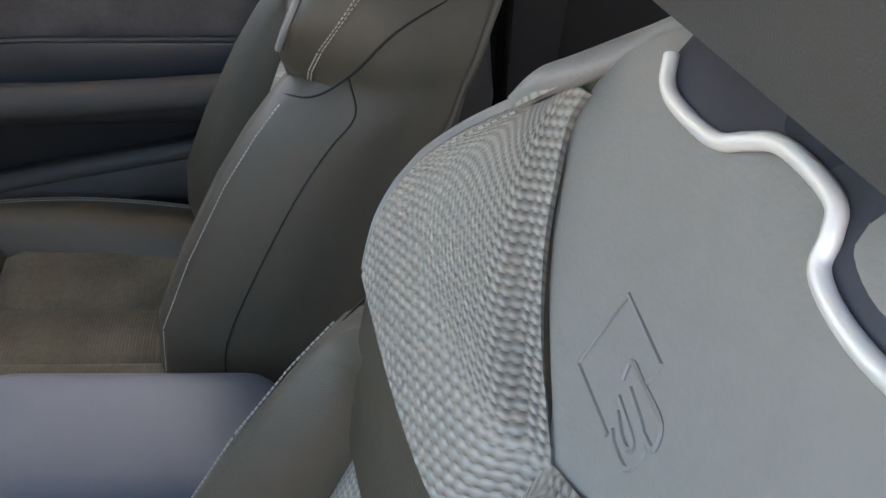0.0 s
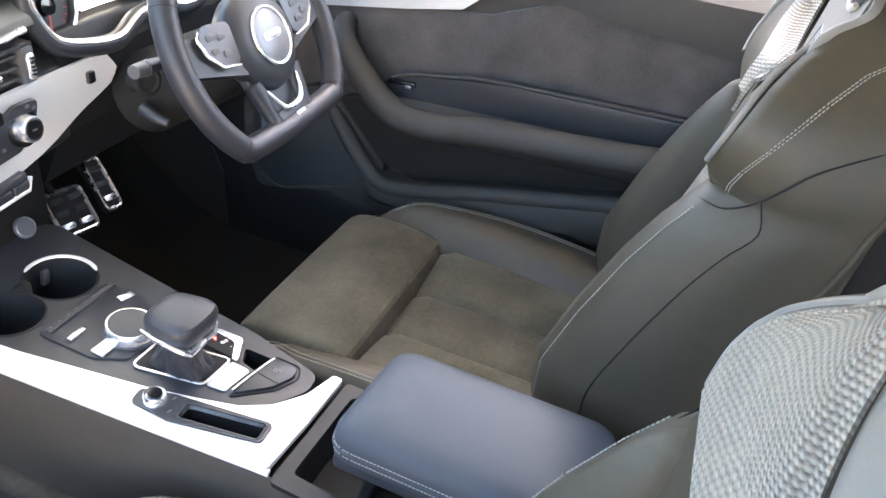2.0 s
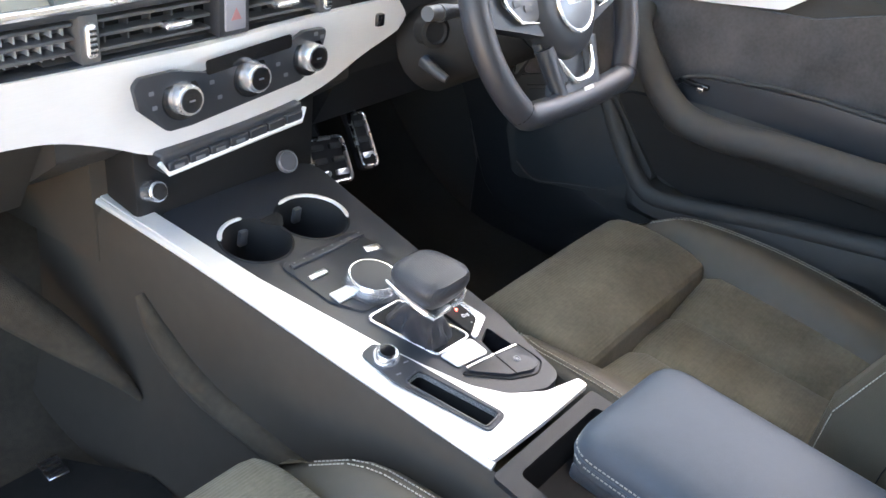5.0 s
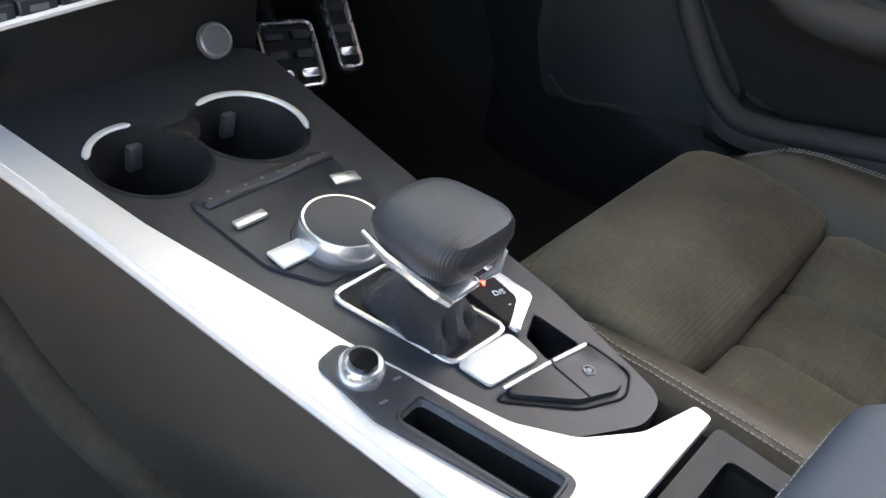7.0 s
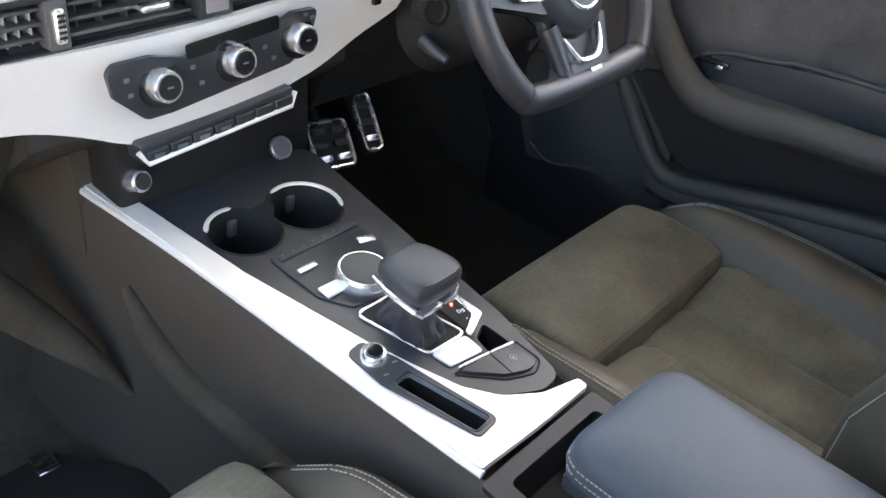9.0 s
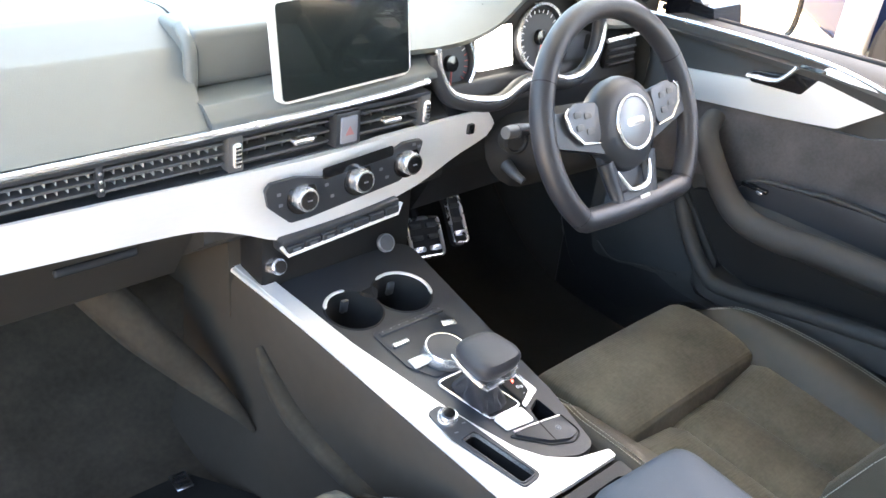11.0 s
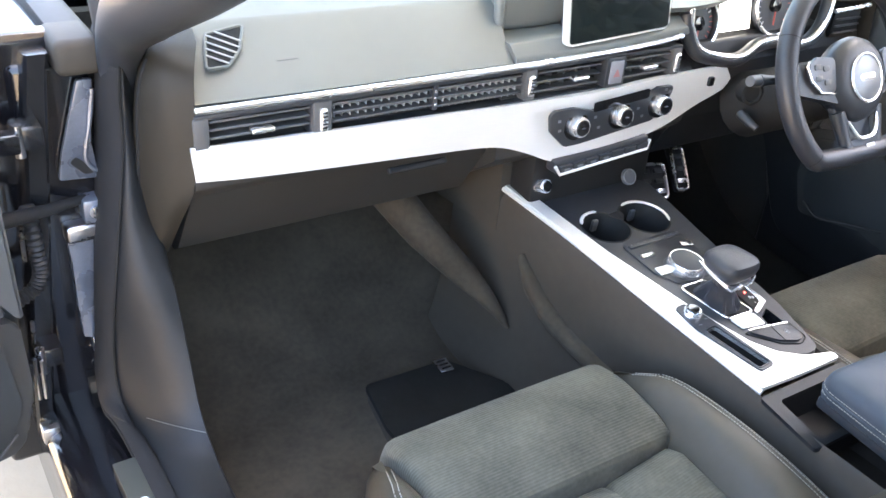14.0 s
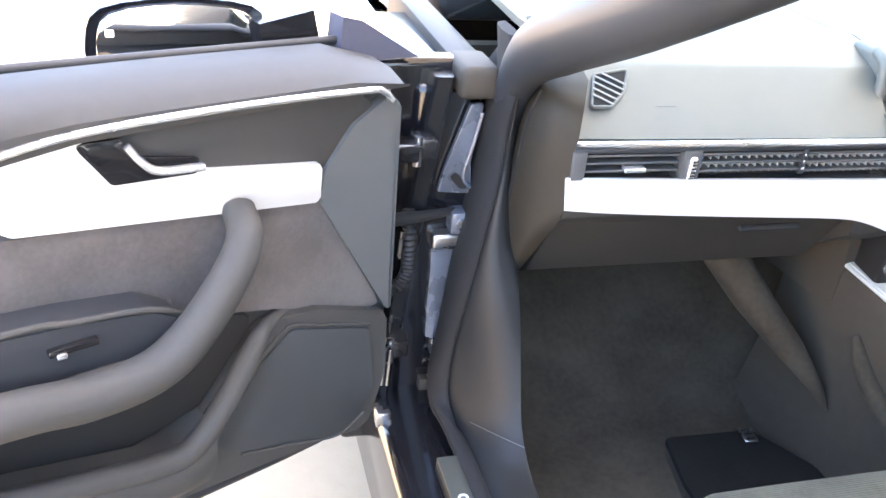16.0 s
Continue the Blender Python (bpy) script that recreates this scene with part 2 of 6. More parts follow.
def spline(points, n=6, closed=False):
    """Catmull-Rom through points."""
    pts = [Vector(p) for p in points]
    k = len(pts)
    out = []
    for i in range(k if closed else k - 1):
        p1, p2 = pts[i], pts[(i + 1) % k]
        p0 = pts[i - 1] if (closed or i) else p1 * 2 - p2
        p3 = pts[(i + 2) % k] if (closed or i + 2 < k) else p2 * 2 - p1
        for j in range(n):
            t = j / n
            out.append(0.5 * (2 * p1 + (p2 - p0) * t + (2 * p0 - 5 * p1 + 4 * p2 - p3) * t * t + (3 * p1 - p0 - 3 * p2 + p3) * t ** 3))
    if not closed:
        out.append(pts[-1])
    return out


def tube(path, radius, n=10, closed=False, flat=1.0, up=None):
    """A round bar along a path; radius: one or one for each point; flat: its height over its width."""
    pts = [Vector(p) for p in path]
    loops, side = [], None
    for i, p in enumerate(pts):
        a = pts[i - 1] if (i or closed) else p
        b = pts[(i + 1) % len(pts)] if (closed or i + 1 < len(pts)) else p
        d = (b - a).normalized()
        ref = Vector(up) if up else (side if side else (Vector((0, 0, 1)) if abs(d.z) < 0.9 else Vector((1, 0, 0))))
        u = (ref - d * ref.dot(d)).normalized()
        side = u
        v = d.cross(u)
        r = radius[i] if isinstance(radius, (list, tuple)) else radius
        loops.append([p + v * r * math.cos(2 * math.pi * k / n) + u * r * flat * math.sin(2 * math.pi * k / n) for k in range(n)])
    return loft(loops, True, not closed, around=closed)


def lathe(profile, to=None, n=32, caps=True):
    """A turned form: (radius, height) pairs about local z."""
    bm = loft([[(r * math.cos(2 * math.pi * i / n), r * math.sin(2 * math.pi * i / n), h) for i in range(n)] for r, h in profile], True, caps)
    if to:
        bm.transform(to)
    return bm


def sheet(f, nu, nv, thick=0.003):
    """A curved sheet: f(u, v) for u and v from 0 to 1, with the given thickness."""
    bm = bmesh.new()
    g = [[bm.verts.new(f(i / nu, j / nv)) for j in range(nv + 1)] for i in range(nu + 1)]
    for i in range(nu):
        for j in range(nv):
            bm.faces.new((g[i][j], g[i + 1][j], g[i + 1][j + 1], g[i][j + 1]))
    if thick:
        bmesh.ops.recalc_face_normals(bm, faces=bm.faces)
        bmesh.ops.solidify(bm, geom=bm.faces[:], thickness=thick)
    return bm


def seam(name, path, parent, r=0.0006, mat=None, gap=0.0045, length=0.0031):
    """A row of single stitches along a path."""
    pts = [Vector(p) for p in path]
    bm = bmesh.new()
    carry = 0.0
    for a, b in zip(pts, pts[1:]):
        d = (b - a).length
        if d < 1e-6:
            continue
        u = (b - a) / d
        s = carry
        while s + length < d:
            one = block((-length / 2, -r, -r), (length / 2, r, r), 0, m=Matrix.Translation(a + u * (s + length / 2)) @ u.to_track_quat("X", "Z").to_matrix().to_4x4())
            tmp = bpy.data.meshes.new("s")
            one.to_mesh(tmp)
            one.free()
            bm.from_mesh(tmp)
            bpy.data.meshes.remove(tmp)
            s += gap
        carry = max(0.0, s - d)
    return part(name, bm, mat or STITCH, parent, smooth=False)


def facing(at, normal, up=(0, 0, 1)):
    """A pose whose local z is the normal and whose local y is as near to up as can be."""
    z = Vector(normal).normalized()
    x = Vector(up).cross(z).normalized()
    y = z.cross(x)
    return Matrix.Translation(at) @ Matrix((x, y, z)).transposed().to_4x4()


def cloth(cols, thick):
    """A sheet through columns of points, with cloth coordinates in metres along its two ways."""
    bm = bmesh.new()
    uv = bm.loops.layers.uv.new("cloth")
    mid = len(cols[0]) // 2
    u = [0.0]
    for a, b in zip(cols, cols[1:]):
        u.append(u[-1] + (b[mid] - a[mid]).length)
    at = {}
    g = []
    for i, c in enumerate(cols):
        w, row = 0.0, []
        for j, p in enumerate(c):
            w += (p - c[j - 1]).length if j else 0.0
            v = bm.verts.new(p)
            at[v] = (u[i], w)
            row.append(v)
        g.append(row)
    for a, b in zip(g, g[1:]):
        for i in range(len(a) - 1):
            f = bm.faces.new((a[i], a[i + 1], b[i + 1], b[i]))
            for lp in f.loops:
                lp[uv].uv = at[lp.vert]
    bmesh.ops.recalc_face_normals(bm, faces=bm.faces)
    bmesh.ops.solidify(bm, geom=bm.faces[:], thickness=thick)
    return bm

# ---- ground and car shell ----


ground = part("ground", block((-60, -60, -0.3), (60, 60, 0.0), 0), GROUND, smooth=False)
tagged(ground, "sunlit pale concrete forecourt", "ground", kind="structure")

floor = part("floor", block((-0.74, -1.7, 0.16), (0.74, 1.06, 0.235), 0.01), CARPET)
tagged(floor, "dark brown-grey carpeted car floor", "floor", kind="structure")

# bulkhead and toe board in front of the footwells
toe = spline([(0.36, 0.2365, 0), (0.52, 0.238, 0), (0.66, 0.248, 0), (0.77, 0.290, 0), (0.87, 0.370, 0), (0.96, 0.480, 0), (1.02, 0.600, 0), (1.03, 0.845, 0)], 4)
fire = loft([[(x, q.x, q.y) for q in toe] + [(x, 1.06, 0.845), (x, 1.06, 0.20), (x, 0.36, 0.20)] for x in [-0.735 + 1.47 * i / 14 for i in range(15)]])
firewall = part("wall_front", fire, CARPET)
tagged(firewall, "dark carpet on the sloping toe board", "wall", kind="structure")
rear_wall = part("wall_rear", block((-0.70, -1.75, 0.2), (0.70, -1.68, 1.05), 0.02), DARK)
tagged(rear_wall, "dark rear bulkhead behind the back seat", "wall", kind="structure")

# side walls behind the doors
for sx, nm in ((-1, "wall_left"), (1, "wall_right")):
    w = part(nm, block((min(sx * 0.72, sx * 0.80), -1.75, 0.2), (max(sx * 0.72, sx * 0.80), -0.62, 0.93), 0.02), DARK)
    tagged(w, "dark plastic trim beside the back seat", "wall", kind="structure")

# roof: outer skin and pale lining, curved across
def roof_at(u, v, lift):
    x, y = -0.57 + 1.14 * u, -1.70 + 1.98 * v
    return (x, y, 1.40 + lift - 0.06 * (2 * u - 1) ** 2 - 0.10 * max(0, v - 0.55) ** 1.5 * 2 - 0.22 * max(0, 0.45 - v))


ceiling = part("ceiling", sheet(lambda u, v: roof_at(u, v, 0.0), 14, 14, 0.02), LINER)
tagged(ceiling, "pale grey fabric roof lining", "ceiling", kind="structure")
roof = part("roof", sheet(lambda u, v: roof_at(u, v, 0.045), 14, 14, 0.012), PAINT)
tagged(roof, "gloss black car roof", "roof", kind="structure")


def pillar(name, pts, w, mat, label):
    loops = []
    for (x, y, z), (a, b) in zip(pts, w):
        loops.append([(x + a * math.cos(t) * 0.5, y + b * math.sin(t) * 0.5, z) for t in [2 * math.pi * k / 14 for k in range(14)]])
    ob = part(name, loft(loops), mat)
    return tagged(ob, label, "pillar", kind="structure")


for sx in (-1, 1):
    # windscreen pillar, raked back to the roof
    path = spline([(sx * 0.746, 0.668, 0.800), (sx * 0.746, 0.650, 0.880), (sx * 0.744, 0.610, 0.942), (sx * 0.738, 0.54, 0.990), (sx * 0.716, 0.38, 1.068), (sx * 0.67, 0.16, 1.195), (sx * 0.60, -0.05, 1.345)], 6)
    ob = part("pillar", tube(path, [0.018 + 0.026 * min(1, i / 18) for i in range(len(path))], 14, flat=0.9), SATIN)
    tagged(ob, "dark trimmed windscreen pillar", "pillar", kind="structure")
    rail = spline([(sx * 0.60, -0.02, 1.345), (sx * 0.585, -0.6, 1.36), (sx * 0.57, -1.2, 1.30), (sx * 0.60, -1.75, 1.10)], 6)
    ob = part("roof_rail", tube(rail, 0.045, 12, flat=0.6), PLASTIC)
    tagged(ob, "dark roof rail above the side window", "rail", kind="structure")
    pillar("pillar", [(sx * 0.74, -0.78, 0.30), (sx * 0.735, -0.80, 0.90), (sx * 0.60, -0.86, 1.35)], [(0.10, 0.22), (0.09, 0.18), (0.07, 0.12)], DARK, "dark plastic pillar behind the door")

# windscreen
screen_sheet = sheet(lambda u, v: (-0.765 + 0.19 * v + (1.53 - 0.38 * v) * u, 1.10 - 1.10 * v + 0.10 * (1 - (2 * u - 1) ** 2), 0.955 + 0.42 * v - 0.10 * (2 * u - 1) ** 4 * (1 - v)), 12, 8, 0.004)
windscreen = part("window_1", screen_sheet, GLASS)
windscreen.visible_shadow = False
tagged(windscreen, "clear raked windscreen", "window", kind="structure")

# cowl and bonnet ahead of the glass
cowl = part("cowl", block((-0.72, 1.12, 0.86), (0.72, 1.30, 0.925), 0.02), DARK)
tagged(cowl, "black plastic cowl below the windscreen", "cowl", kind="structure")
bonnet = part("bonnet", sheet(lambda u, v: (-0.78 + 1.56 * u, 1.28 + 1.0 * v, 0.94 - 0.16 * v ** 1.6 - 0.10 * (2 * u - 1) ** 4), 12, 10, 0.01), PAINT)
tagged(bonnet, "gloss black car bonnet", "bonnet", kind="structure")
front_end = part("front_end", block((-0.80, 1.26, 0.2), (0.80, 2.24, 0.74), 0.05), PAINT)
tagged(front_end, "gloss black front body", "body", kind="structure")

# sills: painted outer, plastic tread with a bright plate
for sx in (-1, 1):
    lo, hi = sorted((sx * 0.76, sx * (0.912 if sx < 0 else 0.875)))
    sill = part("sill", block((lo, -0.95, 0.18), (hi, 0.93, 0.372), 0.02, 3), PAINT)
    tagged(sill, "gloss black painted door sill", "sill", kind="structure")
    lo, hi = sorted((sx * 0.725, sx * 0.850))
    tread = part("sill_trim", block((lo, -0.90, 0.22), (hi, 0.50 if sx < 0 else 0.68, 0.392), 0.012, 3), KICK)
    tagged(tread, "dark grained plastic sill trim", "trim", kind="structure")
plate = thing("sill_plate", (-0.80, 0.1, 0.392), "grey sill plate with a narrow pale bar", "sill plate")
part("plate", block((-0.850, -0.30, 0.391), (-0.812, 0.490, 0.396), 0.002), PLATE, plate)
part("inlay", tube([(-0.833 + x, 0.30 + y, 0.3964) for x, y in rect(0.012, 0.22, 0.006, 4)], 0.0016, 6, closed=True), WHITE, plate, "narrow white outlined bar")

# closed walls ahead of the doors, beside the footwells
for sx, nm in ((-1, "wall_left_front"), (1, "wall_right_front")):
    lo, hi = sorted((sx * 0.745, sx * 0.80))
    w = part(nm, block((lo, 0.60 if sx > 0 else 0.74, 0.16), (hi, 1.25, 0.945 if sx > 0 else 0.90), 0.012), PLASTIC)
    tagged(w, "dark plastic footwell side", "wall", kind="structure")
# moulded kick panel between seal and carpet
kick_l = spline([(-0.750, 0.640, 0.965), (-0.752, 0.610, 0.910), (-0.756, 0.618, 0.800), (-0.774, 0.602, 0.700), (-0.793, 0.592, 0.600), (-0.803, 0.602, 0.500), (-0.804, 0.590, 0.420), (-0.803, 0.555, 0.392), (-0.802, 0.47, 0.388), (-0.802, 0.33, 0.388)], 4)
kick_r = spline([(-0.725, 0.680, 0.955), (-0.725, 0.662, 0.900), (-0.726, 0.650, 0.800), (-0.726, 0.620, 0.700), (-0.726, 0.560, 0.600), (-0.726, 0.520, 0.510), (-0.727, 0.486, 0.440), (-0.727, 0.440, 0.405), (-0.728, 0.38, 0.390), (-0.728, 0.33, 0.388)], 4)
kick = []
for p, q in zip(kick_l, kick_r):
    row = [p + Vector((-0.004, 0.03, 0))]
    for i in range(9):
        t = i / 8
        row.append(p.lerp(q, t) + Vector((-0.004, -0.014, 0.010)) * math.sin(math.pi * t) ** 0.8)
    row += [q + Vector((0.004, 0.012, -0.006)), q + Vector((0.006, 0.06, -0.03)), q + Vector((0.004, 0.16, -0.10)), p + Vector((0, 0.16, -0.10))]
    kick.append(row)
kick_rows = kick
kick = loft(kick_rows)
kp = part("kick_panel", kick, KICK)
tagged(kp, "dark moulded kick panel beside the footwell", "trim", kind="structure")
joint = part("trim_joint", tube([Vector(p) + Vector((0, -0.001, 0.0008)) for p in kick_rows[26][3:10]], 0.0008, 6), VANE)
tagged(joint, "fine pale joint line across the kick panel", "trim", kind="structure")
kick = loft([[(-x, y, z) for x, y, z in row] for row in kick_rows])
kp = part("kick_panel", kick, KICK)
tagged(kp, "dark moulded kick panel by the driver footwell", "trim", kind="structure")
# broad soft seal beside it, thinning out along the sill
seal_out = spline([(-0.760, 0.690, 0.975), (-0.760, 0.672, 0.920), (-0.762, 0.695, 0.860), (-0.768, 0.712, 0.780), (-0.778, 0.706, 0.700), (-0.796, 0.684, 0.600), (-0.808, 0.676, 0.500), (-0.822, 0.660, 0.425), (-0.830, 0.600, 0.400), (-0.820, 0.50, 0.394), (-0.818, 0.0, 0.394), (-0.818, -0.6, 0.394)], 6)
seal_in = spline([(-0.751, 0.644, 0.968), (-0.753, 0.612, 0.910), (-0.755, 0.622, 0.850), (-0.758, 0.620, 0.790), (-0.776, 0.604, 0.700), (-0.795, 0.594, 0.600), (-0.805, 0.604, 0.500), (-0.808, 0.598, 0.425), (-0.806, 0.550, 0.400), (-0.796, 0.47, 0.395), (-0.794, 0.0, 0.395), (-0.794, -0.6, 0.395)], 6)
loops = []
for i, (p, q) in enumerate(zip(seal_out, seal_in)):
    low = min(1, max(0, (i - 40) / 12))
    out = Vector((-0.9, -0.45, 0)).lerp(Vector((-0.1, 0, 1)), low).normalized()
    loops.append([p - out * 0.01, p + out * 0.004, p.lerp(q, 0.15) + out * (0.010 - 0.004 * low), p.lerp(q, 0.5) + out * (0.013 - 0.005 * low), p.lerp(q, 0.85) + out * (0.010 - 0.004 * low), q + out * 0.003, q - out * 0.01])
ob = part("door_seal", loft(loops), SEAL)
tagged(ob, "broad soft grey door seal round the opening", "seal", kind="structure")
for line in (seal_out, seal_in):
    ob = part("seal_edge", tube([Vector(p) + Vector((-0.001, -0.002, 0)) for p in line[2:56]], 0.0022, 6), DARK)
    tagged(ob, "dark edge line of the door seal", "seal", kind="structure")
ob = part("pillar_end", block((-0.818, 0.650, 0.876), (-0.762, 0.74, 0.922), 0.010, 3), TUNNEL)
tagged(ob, "brown plastic end of the windscreen pillar", "trim", kind="structure")
# painted door post with hinges, check strap and wiring boot
post = part("door_post", block((-0.872, 0.692, 0.20), (-0.772, 1.10, 0.885), 0.012, 3), PAINT)
tagged(post, "gloss black painted front door post", "post", kind="structure")
pillar_skin = part("hinge_pillar", block((-0.955, 0.700, 0.26), (-0.800, 0.74, 0.920), 0.012, 3), PAINT)
tagged(pillar_skin, "gloss black painted hinge pillar", "pillar", kind="structure")
wing = part("front_wing", sheet(lambda u, v: (-0.90 - 0.015 * math.sin(math.pi * v), 0.72 + 0.60 * u, 0.30 + 0.63 * v), 6, 10, 0.012), PAINT)
tagged(wing, "gloss black front wing edge", "body", kind="structure")
strips = [(-0.850, 0.024, 0.905), (-0.858, 0.024, 0.855), (-0.873, 0.025, 0.727), (-0.893, 0.024, 0.553), (-0.910, 0.022, 0.40), (-0.914, 0.022, 0.34)]
ob = part("post_flange", loft([[(x, 0.668, z), (x + 0.004, 0.664, z), (x + w, 0.664, z), (x + w + 0.004, 0.668, z), (x + w + 0.004, 0.70, z), (x, 0.70, z)] for x, w, z in strips]), FLANGE)
tagged(ob, "dull black upright flange that carries the hinges", "post", kind="structure")
strap = thing("check_strap", (-0.85, 0.68, 0.70), "black door check strap with a bolted steel block", "check strap")
part("bar", tube([(-0.930, 0.606, 0.722), (-0.907, 0.618, 0.717), (-0.85, 0.652, 0.704), (-0.800, 0.685, 0.694)], [0.010, 0.010, 0.008, 0.006], 10), RUBBER, strap)
b = part("block", block((-0.808, 0.664, 0.664), (-0.778, 0.700, 0.699), 0.004), BRACKET, strap, "grey steel block")
part("bolt", lathe([(0.009, 0), (0.009, 0.004), (0.006, 0.0045), (0.001, 0.0045)], facing((-0.792, 0.664, 0.682), (0, -1, 0)), 12), STEEL, b)
boot = thing("wiring_boot", (-0.90, 0.64, 0.58), "corrugated black rubber wiring boot", "wiring boot")
hose = spline([(-0.877, 0.655, 0.715), (-0.877, 0.642, 0.680), (-0.876, 0.640, 0.648), (-0.876, 0.640, 0.622), (-0.886, 0.640, 0.600), (-0.912, 0.636, 0.588), (-0.93, 0.63, 0.585)], 8)
part("hose", tube(hose, [0.0085 + 0.0028 * (i % 2) for i in range(len(hose))], 12), RUBBER, boot)
brace = thing("post_brace", (-0.80, 0.70, 0.80), "dark painted steel brace on the door post, tinted with reflected sky", "brace")
part("plate", prism(rounded([(-0.772, 0.862), (-0.792, 0.862), (-0.822, 0.765), (-0.830, 0.728), (-0.778, 0.724), (-0.784, 0.775)], 0.004, 2), 0.008, Matrix(((1, 0, 0, 0), (0, 0, -1, 0.686), (0, 1, 0, 0), (0, 0, 0, 1))), 0.002), BRACKET, brace)
part("hole", prism(rounded([(-0.814, 0.752), (-0.806, 0.760), (-0.790, 0.745), (-0.784, 0.732), (-0.798, 0.734)], 0.004, 2), 0.001, Matrix(((1, 0, 0, 0), (0, 0, -1, 0.6775), (0, 1, 0, 0), (0, 0, 0, 1)))), DARK, brace, "dark hole")
part("rib", tube(spline([(-0.775, 0.676, 0.850), (-0.785, 0.675, 0.800), (-0.794, 0.675, 0.760), (-0.788, 0.675, 0.742), (-0.779, 0.676, 0.735)], 5), 0.0035, 8), BRACKET, brace)
latch = thing("post_bracket", (-0.81, 0.69, 0.50), "bright steel bracket bolted to the door post", "bracket")
part("plate", block((-0.834, 0.668, 0.636), (-0.780, 0.696, 0.662), 0.006, 3), STEEL, latch)
part("column", loft([[(x - w, 0.694, z), (x - w, 0.680, z), (x, 0.674, z), (x + w, 0.680, z), (x + w, 0.694, z)] for x, w, z in ((-0.808, 0.024, 0.640), (-0.810, 0.019, 0.60), (-0.814, 0.016, 0.53), (-0.818, 0.010, 0.475))]), BRACKET, latch, "dark folded sheet, tinted with reflected sky")
part("plate", block((-0.818, 0.678, 0.440), (-0.800, 0.694, 0.470), 0.003), STEEL, latch)
part("plate", block((-0.832, 0.676, 0.345), (-0.806, 0.694, 0.392), 0.002), TUNNEL, latch, "pale brown wax-coated plate")
for z in (0.400, 0.430, 0.456):
    part("bolt", lathe([(0.008, 0), (0.008, 0.005), (0.001, 0.006)], facing((-0.812, 0.678, z), (0, -1, 0)), 10), STEEL, latch)

# ---- dashboard ----
FACE = 0.535


def dash_profile(x):
    """Section of the dash pad at x: points (y, z) from the bright strip up over the crest to the windscreen."""
    e = 0.012 * (abs(x) / 0.7) ** 3
    return [(0.541 + e, 0.859), (0.556 + e, 0.870), (0.590 + e, 0.894), (0.636 + e, 0.9265), (0.650 + e, 0.9335), (0.700 + e, 0.9520), (0.715 + e, 0.9550), (0.735 + e, 0.9565), (0.80, 0.952), (0.93, 0.956), (1.12, 0.962)]


dashboard = thing("dashboard", (0, 0.75, 0.60), "dark soft-skinned dashboard lit by the windscreen, with a silver inlay", "dashboard")


def pad_between(x0, x1, n, name, cut=0, skew=0.0):
    """The pad from x0 to x1; skew moves its right edge inwards as the face rises."""
    cols = []
    for i in range(n + 1):
        t = i / n
        prof = spline([(y, z, 0) for y, z in dash_profile(x0 + (x1 - x0) * t)[cut:]], 3)
        cols.append([(x0 + (x1 + skew * min(0.145, max(0, q.x - 0.548)) - x0) * t, q.x, q.y) for q in prof])
    bm = bmesh.new()
    rows = [[bm.verts.new(p) for p in c] for c in cols]
    for a, b in zip(rows, rows[1:]):
        for j in range(len(a) - 1):
            bm.faces.new((a[j], b[j], b[j + 1], a[j + 1]))
    bmesh.ops.recalc_face_normals(bm, faces=bm.faces)
    bmesh.ops.solidify(bm, geom=bm.faces[:], thickness=0.012)
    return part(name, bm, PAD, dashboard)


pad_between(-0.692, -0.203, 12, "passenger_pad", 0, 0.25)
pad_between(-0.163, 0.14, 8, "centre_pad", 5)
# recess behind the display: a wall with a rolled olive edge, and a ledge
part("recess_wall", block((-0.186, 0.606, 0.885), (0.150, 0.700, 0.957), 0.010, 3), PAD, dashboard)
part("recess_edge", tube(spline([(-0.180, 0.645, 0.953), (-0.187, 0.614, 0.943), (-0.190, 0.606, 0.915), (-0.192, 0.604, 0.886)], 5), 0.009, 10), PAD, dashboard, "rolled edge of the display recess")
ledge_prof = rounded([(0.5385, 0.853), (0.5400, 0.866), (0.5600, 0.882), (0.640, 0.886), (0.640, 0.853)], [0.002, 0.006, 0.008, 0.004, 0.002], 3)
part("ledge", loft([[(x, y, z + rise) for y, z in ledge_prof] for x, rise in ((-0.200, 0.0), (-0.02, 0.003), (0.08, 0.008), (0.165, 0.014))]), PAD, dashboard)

# rounded end caps towards the doors
for sx in (-1, 1):
    inner = spline([(0.664, 0.590, 0.925), (0.684, 0.546, 0.900), (0.690, 0.535, 0.850), (0.692, 0.533, 0.805), (0.698, 0.536, 0.750), (0.706, 0.565, 0.700), (0.713, 0.600, 0.645), (0.717, 0.615, 0.622)], 4)
    outer = spline([(0.700, 0.620, 0.925), (0.722, 0.602, 0.906), (0.737, 0.600, 0.860), (0.743, 0.608, 0.770), (0.743, 0.618, 0.700), (0.738, 0.622, 0.660), (0.726, 0.618, 0.635), (0.718, 0.615, 0.622)], 4)
    rows = []
    for p, q in zip(inner, outer):
        row = [p + Vector((-0.02, 0.08, 0))]
        for i in range(7):
            t = i / 6
            row.append(p.lerp(q, t) + Vector((0.010, -0.010, 0)) * math.sin(math.pi * t))
        row += [q + Vector((0.0, 0.02, 0)), q + Vector((-0.02, 0.08, 0))]
        rows.append([(sx * r.x, r.y, r.z) for r in row])
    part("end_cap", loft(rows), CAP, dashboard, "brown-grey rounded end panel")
    part("cap_seam", tube([(sx * q.x, q.y + 0.002, q.z) for q in outer[4:]], 0.0028, 6), DARK, dashboard)

